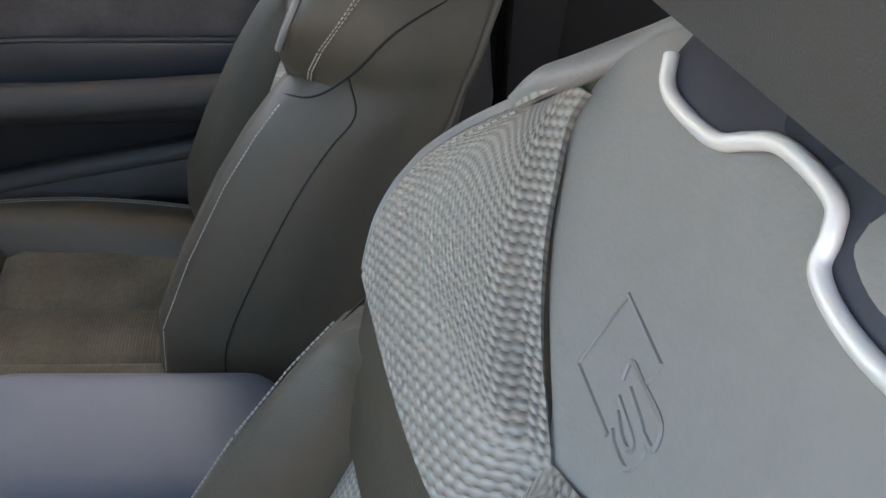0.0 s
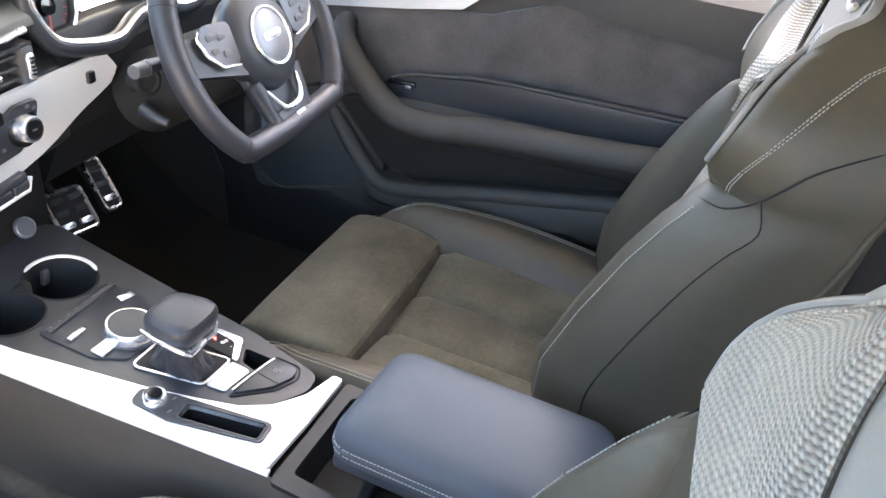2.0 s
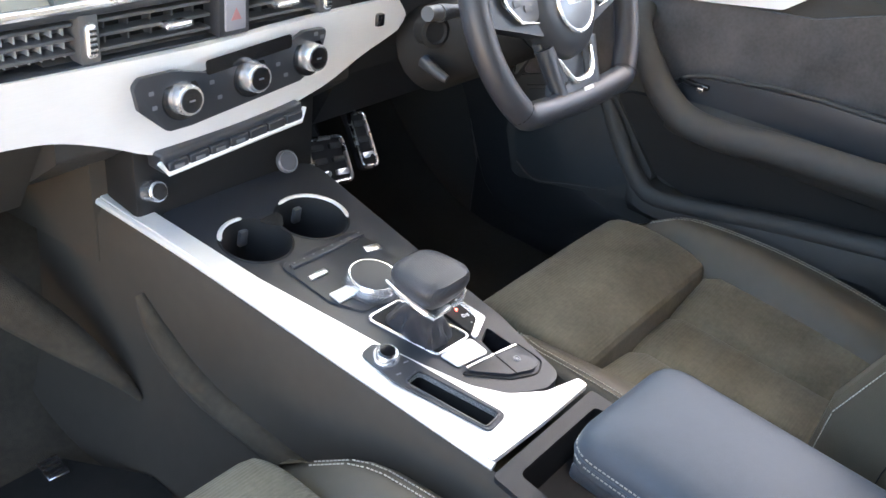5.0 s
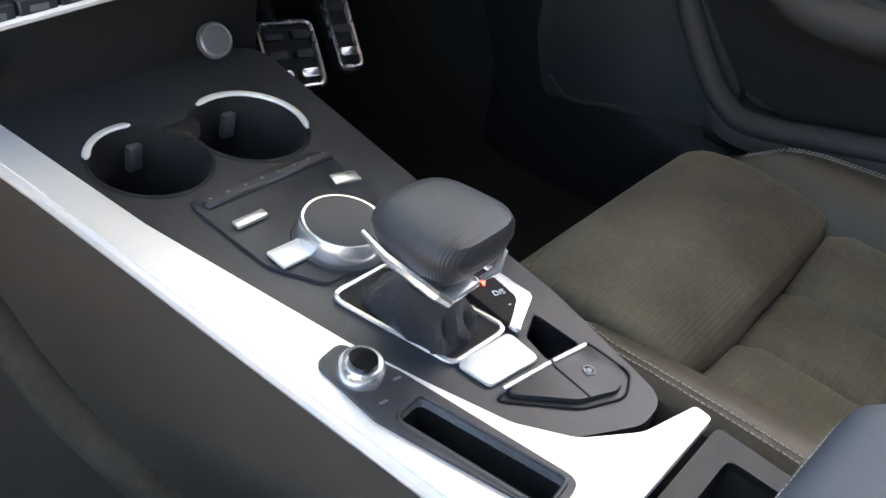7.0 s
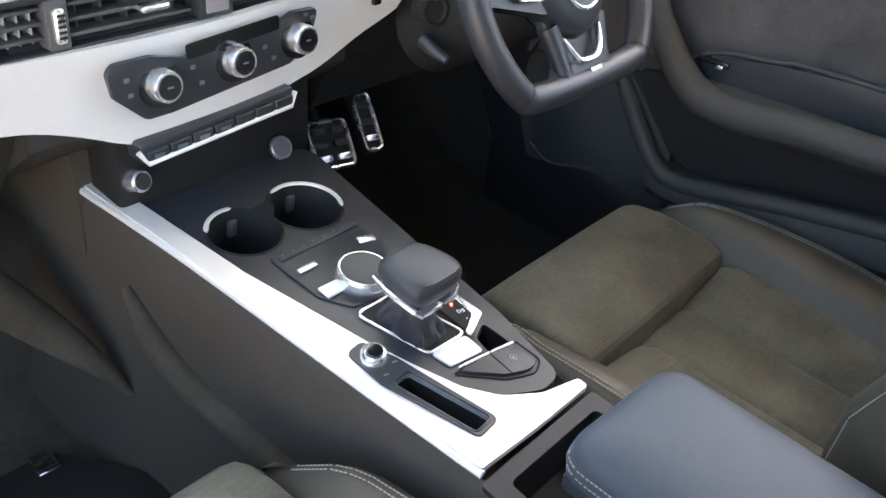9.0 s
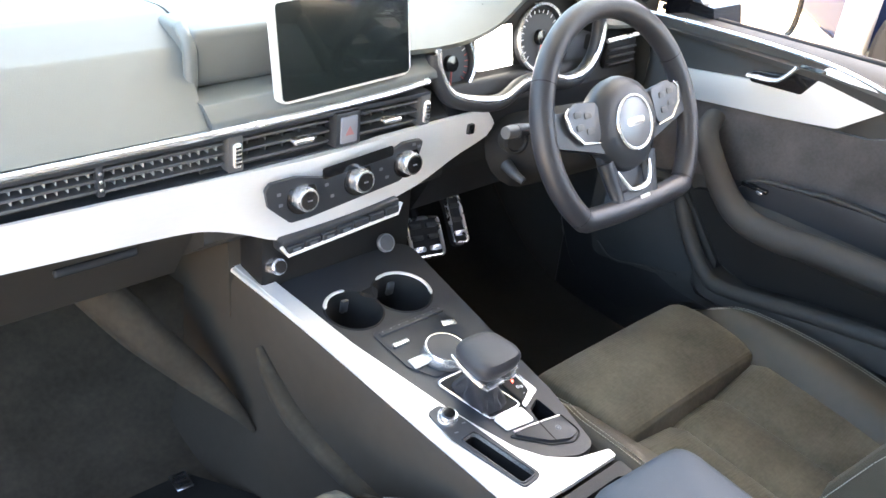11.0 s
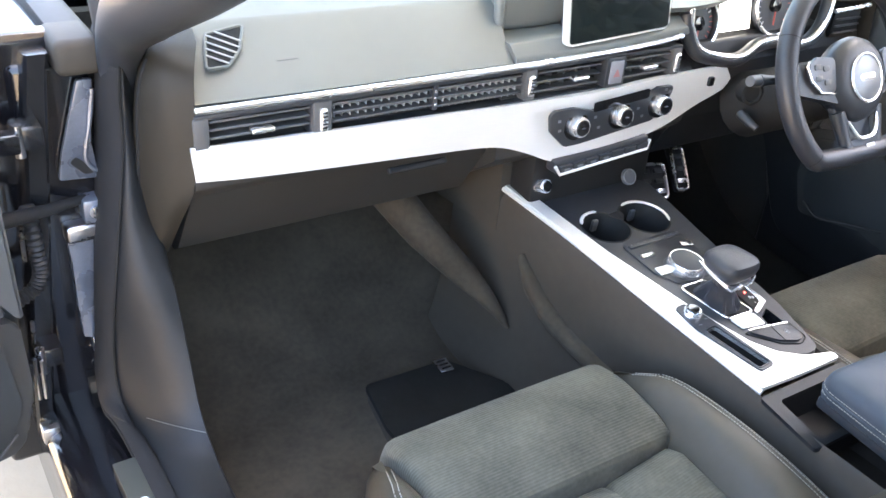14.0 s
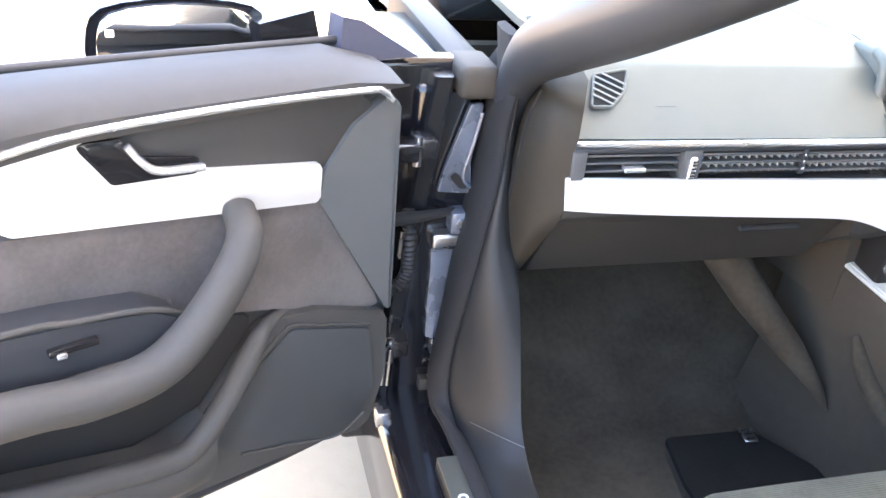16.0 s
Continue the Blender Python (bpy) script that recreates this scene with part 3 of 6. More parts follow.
# lower dash and glovebox
low = [(0.532, 0.775), (0.534, 0.752), (0.552, 0.735), (0.630, 0.618), (0.650, 0.606), (0.98, 0.60), (0.98, 0.84), (0.60, 0.84)]
def slab(x0, x1, prof, r=0.01):
    pr = rounded(prof, r, 3)
    return loft([[(x0, y, z) for y, z in pr], [(x1, y, z) for y, z in pr]])


glove = part("glovebox", slab(-0.696, -0.215, low), PLASTIC, dashboard)
part("glovebox_handle", block((-0.052, -0.004, -0.006), (0.052, 0.006, 0.006), 0.004, 3, Matrix.Translation((-0.345, 0.5650, 0.7085)) @ Matrix.Rotation(radians(-35), 4, "X")), KICK, glove)
part("lower_centre", slab(-0.214, 0.20, [(0.545, 0.80), (0.545, 0.70), (0.60, 0.66), (0.70, 0.60), (0.98, 0.60), (0.98, 0.84), (0.60, 0.84)]), PLASTIC, dashboard)
part("knee_panel", slab(0.20, 0.676, [(0.545, 0.80), (0.545, 0.745), (0.56, 0.70), (0.61, 0.61), (0.98, 0.58), (0.98, 0.84), (0.56, 0.84)]), KICK, dashboard)

# silver inlay across the dash, deepening round the climate panel
trim_top = [(-0.699, 0.812), (-0.40, 0.803), (-0.10, 0.797), (0.10, 0.802), (0.270, 0.804)]
trim_low = [(0.288, 0.782), (0.286, 0.766), (0.262, 0.754), (0.196, 0.734), (0.12, 0.714), (0.0, 0.700), (-0.09, 0.692), (-0.125, 0.695), (-0.17, 0.714), (-0.215, 0.729), (-0.265, 0.737), (-0.40, 0.745), (-0.55, 0.754), (-0.695, 0.765)]
outline = [(p.x, p.y) for p in spline([(x, z, 0) for x, z in trim_top], 4)] + [(p.x, p.y) for p in spline([(x, z, 0) for x, z in trim_low], 3)]
bm = bmesh.new()
front, back = [], []
for x, z in outline:
    out = 0.020 * max(0, 1 - ((x - 0.0) / 0.22) ** 2) ** 1.5 * (1.0 if z < 0.78 else 0.35)
    front.append(bm.verts.new((x, FACE - 0.006 - out, z)))
    back.append(bm.verts.new((x, FACE + (0.000 if z > 0.79 else 0.02), z)))
f = bm.faces.new(front)
for i in range(len(front)):
    bm.faces.new((front[i], front[(i + 1) % len(front)], back[(i + 1) % len(front)], back[i]))
bmesh.ops.bevel(bm, geom=list(f.edges), offset=0.003, segments=2, affect="EDGES")
bmesh.ops.triangulate(bm, faces=[q for q in bm.faces if len(q.verts) > 8])
inlay = part("silver_inlay", bm, ALU, dashboard, "matt aluminium inlay strip")
part("key_lock", block((0.227, 0.5235, 0.770), (0.241, 0.534, 0.787), 0.003), GLOSS, dashboard)

# bright strip over the vents
strip = [(-0.690, FACE + 0.002, 0.857), (-0.5, FACE - 0.002, 0.857), (-0.18, FACE - 0.003, 0.857), (0.05, FACE - 0.003, 0.862), (0.140, FACE - 0.003, 0.869)]
part("bright_strip", tube(spline(strip, 6), 0.0058, 8, flat=0.8), CHROME, dashboard, "satin chrome strip")
part("vent_back", block((-0.690, FACE + 0.035, 0.795), (0.150, FACE + 0.06, 0.868), 0.003), DARK, dashboard)
part("vent_lip", block((-0.692, FACE - 0.002, 0.845), (0.15, FACE + 0.04, 0.852), 0.002), SATIN, dashboard)
part("vent_lip", block((-0.692, FACE - 0.002, 0.797), (0.15, FACE + 0.04, 0.8005), 0.002), SATIN, dashboard)


def vent(x0, x1, slats, fins, tab=None, slant=0.0):
    v = part("air_vent", block((x0, FACE + 0.030, 0.800), (x1, FACE + 0.034, 0.846), 0.001), DARK, dashboard)
    low = 0.803 + 0.010 * max(0, -0.10 - (x0 + x1) / 2) / 0.5
    for i in range(slats):
        z = low + (0.846 - low) * (i + 0.5) / slats
        part("slat", block((x0, FACE + 0.001, z - 0.0018), (x1, FACE + 0.020, z + 0.0018), 0.001, 1), VANE, v)
    for i in range(fins):
        x = x0 + (x1 - x0) * (i + 0.5) / fins
        part("fin", block((x - 0.0007, FACE + (0.010 if tab is None else 0.013), low), (x + 0.0007, FACE + 0.028, 0.845), 0), PALE_BAR if tab is None else VANE, v)
    if tab is not None:
        part("tab", block((tab - 0.016, FACE - 0.010, 0.8195), (tab + 0.016, FACE + 0.006, 0.8265), 0.003, 3), CHROME, v, "satin chrome vane tab")
    return v


vent(-0.672, -0.537, 3, 0, -0.605)
vent(-0.503, -0.345, 3, 13)
vent(-0.340, -0.186, 3, 13)
vent(-0.160, -0.028, 3, 5, -0.075)
vent(0.020, 0.128, 3, 5, 0.075)
for x, w in ((-0.520, 0.014), (-0.173, 0.011), (0.139, 0.010), (-0.684, 0.010)):
    b = part("vent_divider", block((x - w, FACE - 0.004, 0.800), (x + w, FACE + 0.03, 0.848), 0.003), VANE, dashboard)
    if x > -0.6:
        wheel = part("thumb_wheel", block((x - 0.0062, FACE - 0.010, 0.8065), (x + 0.0062, FACE, 0.8405), 0.006, 4), CHROME, b, "bright ribbed thumb wheel")
        for k in range(5):
            part("groove", block((x - 0.0035, FACE - 0.0106, 0.8125 + 0.0052 * k), (x + 0.0035, FACE - 0.008, 0.8145 + 0.0052 * k), 0), DARK, wheel)
mt = part("middle_tab", block((-0.347, FACE - 0.001, 0.808), (-0.338, FACE + 0.01, 0.846), 0.002), SATIN, dashboard)
for z in (0.817, 0.827, 0.837):
    part("bright_dot", block((-0.3445, FACE - 0.0022, z - 0.002), (-0.3405, FACE, z + 0.002), 0.0005, 1), CHROME, mt)
# hazard switch
HAZARD = material("grey_switch_key", (0.24, 0.25, 0.28), 0.4, tone=0.05)
hz = part("hazard_switch", block((-0.024, FACE - 0.008, 0.800), (0.018, FACE + 0.02, 0.850), 0.003), SATIN, dashboard)
part("key", block((-0.017, FACE - 0.0105, 0.806), (0.011, FACE - 0.004, 0.844), 0.002), HAZARD, hz)
tri = [(-0.007, -0.006), (0.007, -0.006), (0, 0.007)]
part("triangle", prism(tri, 0.0006, facing((-0.003, FACE - 0.0105, 0.824), (0, -1, 0.0))), PINK, hz, "red warning triangle")

# climate panel on the swelling of the inlay
CL = FACE - 0.026
panel_out = rounded([(-0.148, 0.778), (-0.143, 0.752), (-0.110, 0.722), (-0.08, 0.722), (0.075, 0.738), (0.104, 0.752), (0.118, 0.795), (0.080, 0.796), (0.045, 0.782), (-0.06, 0.776), (-0.10, 0.786), (-0.14, 0.786)], 0.008, 3)
climate = part("climate_panel", prism([(x, z) for x, z in panel_out], 0.006, Matrix(((1, 0, 0, 0), (0, 0, -1, CL + 0.002), (0, 1, 0, 0), (0, 0, 0, 1))), 0.0015), SATIN, dashboard)
for x, z in ((-0.092, 0.756), (0.0, 0.760), (0.087, 0.766)):
    to = facing((x, CL - 0.004, z), (0, -1, 0.10))
    k = part("climate_knob", lathe([(0.0175, 0), (0.0170, 0.004), (0.0160, 0.015), (0.0150, 0.017), (0.0125, 0.017)], to, 36, False), CHROME, climate, "knurled chrome ring")
    part("knob_face", lathe([(0.0128, 0.0155), (0.0126, 0.0178), (0.001, 0.0178)], to, 28), GLOSS, k)
    part("mark", prism(rect(0.007, 0.0018, 0), 0.0005, to @ Matrix.Translation((0, 0, 0.0180))), BADGE, k)
    part("collar", lathe([(0.0245, -0.001), (0.0235, 0.0015), (0.0195, 0.0015)], to, 32), GLOSS, climate)
part("display", prism(rect(0.12, 0.016, 0.004), 0.0012, facing((0.0, CL - 0.0035, 0.789 - 0.004), (0, -1, 0)) @ Matrix.Rotation(radians(4), 4, "Z")), GLOSS, climate)
for x, z in ((-0.128, 0.768), (-0.053, 0.764), (-0.043, 0.745), (0.040, 0.765), (0.052, 0.750), (0.108, 0.785), (-0.125, 0.752), (0.098, 0.790)):
    part("mark", prism(rect(0.006, 0.0045, 0.001), 0.0006, facing((x, CL - 0.004, z), (0, -1, 0))), BADGE, climate)
# row of push buttons with a bright lower lip
row = part("button_bar", block((-0.100, -0.012, -0.011), (0.100, 0.016, 0.011), 0.004, 3, Matrix.Translation((-0.022, 0.514, 0.694)) @ Matrix.Rotation(radians(-4), 4, "Y")), SATIN, dashboard)
for i in range(7):
    x = -0.105 + 0.0275 * i
    part("button", block((-0.0125, -0.004, -0.007), (0.0125, 0.004, 0.007), 0.001, 1, Matrix.Translation((x, 0.500, 0.6905 + 0.07 * (x + 0.022))) @ Matrix.Rotation(radians(-4), 4, "Y")), SATIN, row)
    if i in (0, 1, 2, 3):
        part("mark", block((-0.006, -0.0006, -0.0022), (0.006, 0.0006, 0.0018), 0, 1, Matrix.Translation((x, 0.4955, 0.6915 + 0.07 * (x + 0.022)))), BADGE, row)
part("bright_lip", tube([(-0.126, 0.501, 0.692), (-0.118, 0.497, 0.6790), (0.07, 0.497, 0.6910), (0.079, 0.501, 0.705)], 0.0030, 8), ALU, row, "chrome lower lip")

# demister outlet at the passenger's end: a frame of slanting bars let into the pad
OUT = facing((-0.622, 0.604, 0.9026), (0, -0.55, 0.835), (0, 1, 0))
ring = rounded([(-0.017, 0.031), (0.037, 0.041), (0.018, 0.000), (-0.005, -0.0225), (-0.034, -0.023)], 0.005, 3)
outlet = part("demister_outlet", tube([OUT @ Vector((x, y, 0.0008)) for x, y in ring], 0.0022, 8, closed=True), PAD, dashboard)
part("dark_slot", prism(ring, 0.0010, OUT), DARK, outlet)
slope = radians(-33)
along, side = Vector((math.cos(slope), math.sin(slope))), Vector((-math.sin(slope), math.cos(slope)))
for k in range(5):
    cut = -0.017 + 0.0105 * k
    ends = []
    for a, b in zip(ring, ring[1:] + ring[:1]):
        a, b = Vector(a[:2]), Vector(b[:2])
        da, db = a.dot(side) - cut, b.dot(side) - cut
        if da * db < 0:
            ends.append(a.lerp(b, da / (da - db)).dot(along))
    if len(ends) == 2:
        part("bar", block((min(ends), cut - 0.0011, 0), (max(ends), cut + 0.0011, 0.0026), 0.0006, 1, OUT @ Matrix.Translation((0, 0, 0.0008)) @ Matrix.Rotation(slope, 4, "Z")), PALE_BAR, outlet)
# corner trim where the pad runs under the pillar
part("corner_trim", sheet(lambda u, v: (-0.700 + 0.165 * v * u + 0.02 * u, 0.650 + 0.10 * v, 0.942 + 0.026 * v - 0.012 * (1 - v)), 6, 6, 0.004), SATIN, dashboard)
part("airbag_mark", block((-0.015, -0.0007, 0), (0.015, 0.0007, 0.0005), 0, 1, facing((-0.546, 0.5852, 0.8905), (0, -0.55, 0.835), (0, 1, 0))), VANE, dashboard)

# central display standing on the ledge
monitor = thing("monitor", (0, 0.56, 0.868), "upright dark display in a thin silver frame on the dash", "monitor")
to = facing((0.0, 0.548, 0.942), (0, -1, 0.10)) @ Matrix.Rotation(radians(2.6), 4, "Z")
part("frame", prism(rect(0.216, 0.130, 0.010, 5), 0.014, to @ Matrix.Translation((0, 0, -0.010)), 0.004, 3), ALU, monitor, "satin silver frame")
part("glass", prism(rect(0.2085, 0.1225, 0.006, 4), 0.0018, to @ Matrix.Translation((0, 0, 0.0035)), 0.0006), SCREEN, monitor, "switched-off dark screen")
part("rear_shell", prism(rect(0.18, 0.100, 0.012, 4), 0.016, to @ Matrix.Translation((0, 0, -0.026)), 0.004), SATIN, monitor)
part("foot", block((-0.07, 0.555, 0.862), (0.07, 0.605, 0.90), 0.006), SATIN, monitor)

# hood over the instruments: a swept arch from the display to the door
hood_edge = spline([(0.112, 0.913, 0), (0.175, 0.911, 0), (0.240, 0.916, 0), (0.300, 0.933, 0), (0.350, 0.962, 0), (0.400, 0.980, 0), (0.445, 0.984, 0), (0.490, 0.966, 0), (0.525, 0.925, 0), (0.550, 0.902, 0), (0.600, 0.893, 0), (0.680, 0.888, 0)], 3)


def hood_at(u, v):
    q = hood_edge[round(u * (len(hood_edge) - 1))]
    back = 0.957 + 0.034 * math.exp(-((q.x - 0.42) / 0.11) ** 2)
    k = math.sin(0.5 * math.pi * min(1, v / 0.42))
    return (q.x, 0.546 + 0.014 * math.exp(-((q.x - 0.42) / 0.10) ** 2) * (1 if v < 0.05 else 0) + 0.56 * v ** 1.15, q.y + (back - q.y) * k + 0.004 * min(1, v * 8))


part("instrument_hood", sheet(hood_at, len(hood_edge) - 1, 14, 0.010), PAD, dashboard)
cluster = thing("instrument_cluster", (0.35, 0.60, 0.82), "two round dials with red marks beside a bright display", "instrument cluster")
part("housing", block((0.165, 0.585, 0.815), (0.290, 0.66, 0.912), 0.008, 3), DARK, cluster)
part("housing", block((0.290, 0.586, 0.815), (0.520, 0.66, 0.950), 0.008, 3), DARK, cluster)
for x, z, r in ((0.224, 0.868, 0.048), (0.425, 0.884, 0.056)):
    to = facing((x, 0.580, z), (0, -1, 0.22))
    d = part("dial", lathe([(r, -0.004), (r, 0.006), (r - 0.004, 0.010), (r - 0.007, 0.006), (r - 0.007, 0.002), (0.001, 0.002)], to, 40), SATIN, cluster)
    part("ring", lathe([(r, 0.004), (r + 0.002, 0.008), (r, 0.012), (r - 0.004, 0.011), (r - 0.004, 0.006)], to, 40, False), CHROME, d, "bright dial ring")
    for i in range(19):
        a = radians(225 - 15 * i)
        part("tick", block((-0.0035, -0.0007, 0), (0.0035, 0.0007, 0.0008), 0, 1, to @ Matrix.Translation(((r - 0.013) * math.cos(a), (r - 0.013) * math.sin(a), 0.0025)) @ Matrix.Rotation(a, 4, "Z")), WHITE if i < 14 else RED, d)
    part("hub", lathe([(0.013, 0.002), (0.012, 0.010), (0.001, 0.011)], to, 20), GLOSS, d)
    part("needle", block((0.004, -0.0012, 0.007), (0.036, 0.0012, 0.009), 0, 1, to @ Matrix.Rotation(radians(-100), 4, "Z")), RED, d, "red needle")
SCREEN_ON = material("lit_instrument_display", (0.5, 0.5, 0.5), 0.4, emit=(1.0, 0.98, 0.95, 0.9))
part("display", prism(rect(0.080, 0.066, 0.004), 0.003, facing((0.322, 0.582, 0.880), (0, -1, 0.22))), SCREEN_ON, cluster, "bright lit display")
rim = spline([(0.166, 0.545, 0.908), (0.170, 0.542, 0.880), (0.195, 0.535, 0.840), (0.245, 0.528, 0.823), (0.300, 0.525, 0.818), (0.345, 0.525, 0.838), (0.40, 0.525, 0.840), (0.45, 0.526, 0.826), (0.50, 0.530, 0.830), (0.535, 0.536, 0.855), (0.548, 0.542, 0.90), (0.540, 0.545, 0.945)], 6)
part("bright_rim", tube(rim, 0.0050, 8), CHROME, cluster, "satin chrome rim under the dials")
part("rim_surround", tube([p + Vector((0, 0.008, -0.008)) for p in rim], 0.013, 10), SATIN, cluster)
part("side_vent", block((0.575, 0.545, 0.815), (0.66, 0.60, 0.868), 0.006), DARK, cluster)
for i in range(3):
    part("slat", block((0.58, 0.540, 0.824 + 0.013 * i), (0.655, 0.56, 0.8275 + 0.013 * i), 0.001, 1), SATIN, cluster)
part("side_strip", tube([(0.56, 0.537, 0.872), (0.668, 0.537, 0.876)], 0.004, 8), CHROME, cluster)

# ---- centre console ----
SLOPE = 0.1306


def cz(y):
    """Height of the console's upper face at y."""
    return 0.530 + SLOPE * (y - 0.075)


def on_console(outline, thick, lift, bevel=0.0, seg=2):
    """A plate of the given outline (x, y) lying on the sloping console face."""
    bm = prism(outline, thick, None, bevel, seg)
    for v in bm.verts:
        v.co.z += cz(v.co.y) + lift
    return bm


def console_pose(x, y, lift=0.0):
    return Matrix.Translation((x, y, cz(y) + lift)) @ Matrix.Rotation(math.atan(SLOPE), 4, "X")


def holed(outline, holes, thick, lift):
    """A plate on the console face with openings through it."""
    bm = bmesh.new()
    edges = []
    for loop in [outline] + holes:
        vs = [bm.verts.new((x, y, 0)) for x, y in loop]
        edges += [bm.edges.new((vs[i], vs[(i + 1) % len(vs)])) for i in range(len(vs))]
    bmesh.ops.triangle_fill(bm, use_beauty=True, use_dissolve=False, edges=edges)
    up = bmesh.ops.extrude_face_region(bm, geom=bm.faces[:])
    bmesh.ops.translate(bm, vec=(0, 0, thick), verts=[v for v in up["geom"] if isinstance(v, bmesh.types.BMVert)])
    for v in bm.verts:
        v.co.z += cz(v.co.y) + lift
    return bm


console = thing("centre_console", (0, 0.2, 0.235), "dark centre console with silver trim rising towards the dash", "console")
# body: left and right flanks under the top
def flank(y, right):
    """Half-width of the console at y."""
    if right:
        return 0.084 + (0.112 * (y - 0.07) if y > 0.07 else 0)
    return 0.082 + (0.088 * (y - 0.07) if y > 0.07 else 0)


loops = []
for y in (-0.46, -0.20, 0.03, 0.10, 0.25, 0.40, 0.52, 0.62, 0.74):
    top = cz(min(y, 0.6)) - 0.006 if y > 0.05 else cz(0.05) - 0.010
    lp = []
    for right in (False, True):
        w = flank(y, right)
        half = [(w - 0.040, top - 0.075), (w - 0.022, top - 0.060), (w - 0.005, top), (w + 0.003, top - 0.012), (w + 0.006, top - 0.10), (w + 0.012, 0.40), (w + 0.034, 0.30), (w + 0.060, 0.225)]
        lp += [(x, y, z) for x, z in half[::-1]] if right else [(-x, y, z) for x, z in half]
    loops.append(lp)
part("tunnel", loft(loops), TUNNEL, console)
# carpeted side with two moulded ribs, passenger side
for pts, r in (([(-0.300, 0.74, 0.585), (-0.255, 0.67, 0.515), (-0.203, 0.604, 0.450), (-0.166, 0.560, 0.398), (-0.146, 0.540, 0.36)], [0.036, 0.032, 0.024, 0.012, 0.004]),
               ([(-0.134, 0.545, 0.508), (-0.132, 0.505, 0.464), (-0.126, 0.44, 0.425), (-0.118, 0.34, 0.402), (-0.112, 0.20, 0.388), (-0.11, 0.05, 0.375)], [0.006, 0.016, 0.018, 0.016, 0.014, 0.012])):
    path = spline(pts, 6)
    rr = [r[min(len(r) - 1, i // 6)] + (r[min(len(r) - 1, i // 6 + 1)] - r[min(len(r) - 1, i // 6)]) * (i % 6) / 6 for i in range(len(path))]
    part("moulded_rib", tube(path, rr, 12), CARPET, console)
part("side_cheek", loft([[(-0.1165, y, 0.52), (-0.1165, y, 0.73), (-0.141 - w, y, 0.73), (-0.137 - w, y, 0.60), (-0.137 - w, y, 0.52)] for y, w in ((0.618, 0.0), (0.66, 0.006), (0.70, 0.010), (0.82, 0.020))]), TUNNEL, console)
# black upper face
face = [(-0.104, 0.56), (-0.092, 0.40), (-0.064, 0.26), (-0.030, 0.17), (0.0, 0.125), (0.05, 0.098), (0.080, 0.100), (0.104, 0.20), (0.118, 0.33), (0.136, 0.47), (0.148, 0.56)]
CUPS = ((-0.031, 0.460, 0.0415, 74, 152), (0.056, 0.458, 0.0440, -36, 114))
holes = [[(x + r * math.cos(a), y + r * math.sin(a)) for a in [2 * math.pi * i / 32 for i in range(32)]] for x, y, r, _, _ in CUPS]
POCKET = rounded([(0.051, 0.188), (0.0745, 0.198), (0.0755, 0.160), (0.045, 0.166)], 0.004, 3)
part("upper_face", holed(rounded(face, 0.030, 6), holes + [POCKET], 0.010, -0.010), SATIN, console)
# silver trim: a strip along the passenger's edge that widens behind the lever
trim = [(-0.128, 0.622), (-0.112, 0.47), (-0.096, 0.27), (-0.079, 0.075), (0.0, 0.071), (0.086, 0.070), (0.086, 0.082), (0.040, 0.094), (0.004, 0.118), (-0.018, 0.150), (-0.034, 0.20), (-0.048, 0.25), (-0.078, 0.40), (-0.096, 0.56), (-0.112, 0.622)]
SLOT = rounded([(-0.0705, 0.194), (-0.0455, 0.196), (-0.0260, 0.105), (-0.0530, 0.103)], 0.006, 4)
bm = holed(rounded(trim, [0, .05, .05, .004, 0, .004, .004, .03, .03, .03, .05, .05, .05, .03, 0], 4), [SLOT], 0.006, -0.001)
part("silver_trim", bm, ALU, console, "matt aluminium console trim")
edge = spline([(-0.130, 0.62, cz(0.62) - 0.001), (-0.112, 0.47, cz(0.47) - 0.001), (-0.096, 0.27, cz(0.27) - 0.001), (-0.0795, 0.073, cz(0.073) - 0.001)], 6)
part("trim_edge", tube(edge, 0.0045, 8), ALU, console)
# volume switch and key slot let into the trim
island = part("switch_island", holed(rounded([(-0.077, 0.249), (-0.054, 0.252), (-0.042, 0.215), (-0.022, 0.100), (-0.054, 0.098), (-0.079, 0.20)], 0.008, 4), [SLOT], 0.003, 0.0042), SATIN, console)
to = console_pose(-0.062, 0.228, 0.006)
k = part("volume_knob", lathe([(0.0135, 0), (0.0135, 0.009), (0.0115, 0.012), (0.009, 0.0115)], to, 28, False), CHROME, console, "small chrome volume knob")
part("knob_cap", lathe([(0.0092, 0.0105), (0.0085, 0.0138), (0.001, 0.0138)], to, 20), GLOSS, k)
for x, y in ((-0.067, 0.205), (-0.048, 0.212)):
    part("mark", prism(rect(0.0055, 0.0016, 0), 0.0005, console_pose(x, y, 0.0073) @ Matrix.Rotation(radians(-12), 4, "Z")), BADGE, console)
bm = bmesh.new()
hi, lo = [bm.verts.new((x, y, cz(y) + 0.006)) for x, y in SLOT], [bm.verts.new((x, y, cz(y) - 0.020)) for x, y in SLOT]
bm.faces.new(lo)
for i in range(len(SLOT)):
    bm.faces.new((hi[i], hi[(i + 1) % len(SLOT)], lo[(i + 1) % len(SLOT)], lo[i]))
part("key_slot", bm, DARK, console, "dark key slot")
part("slot_lip", tube([Vector((x, y, cz(y) + 0.0072)) for x, y in SLOT], 0.0014, 6, closed=True), SATIN, console)

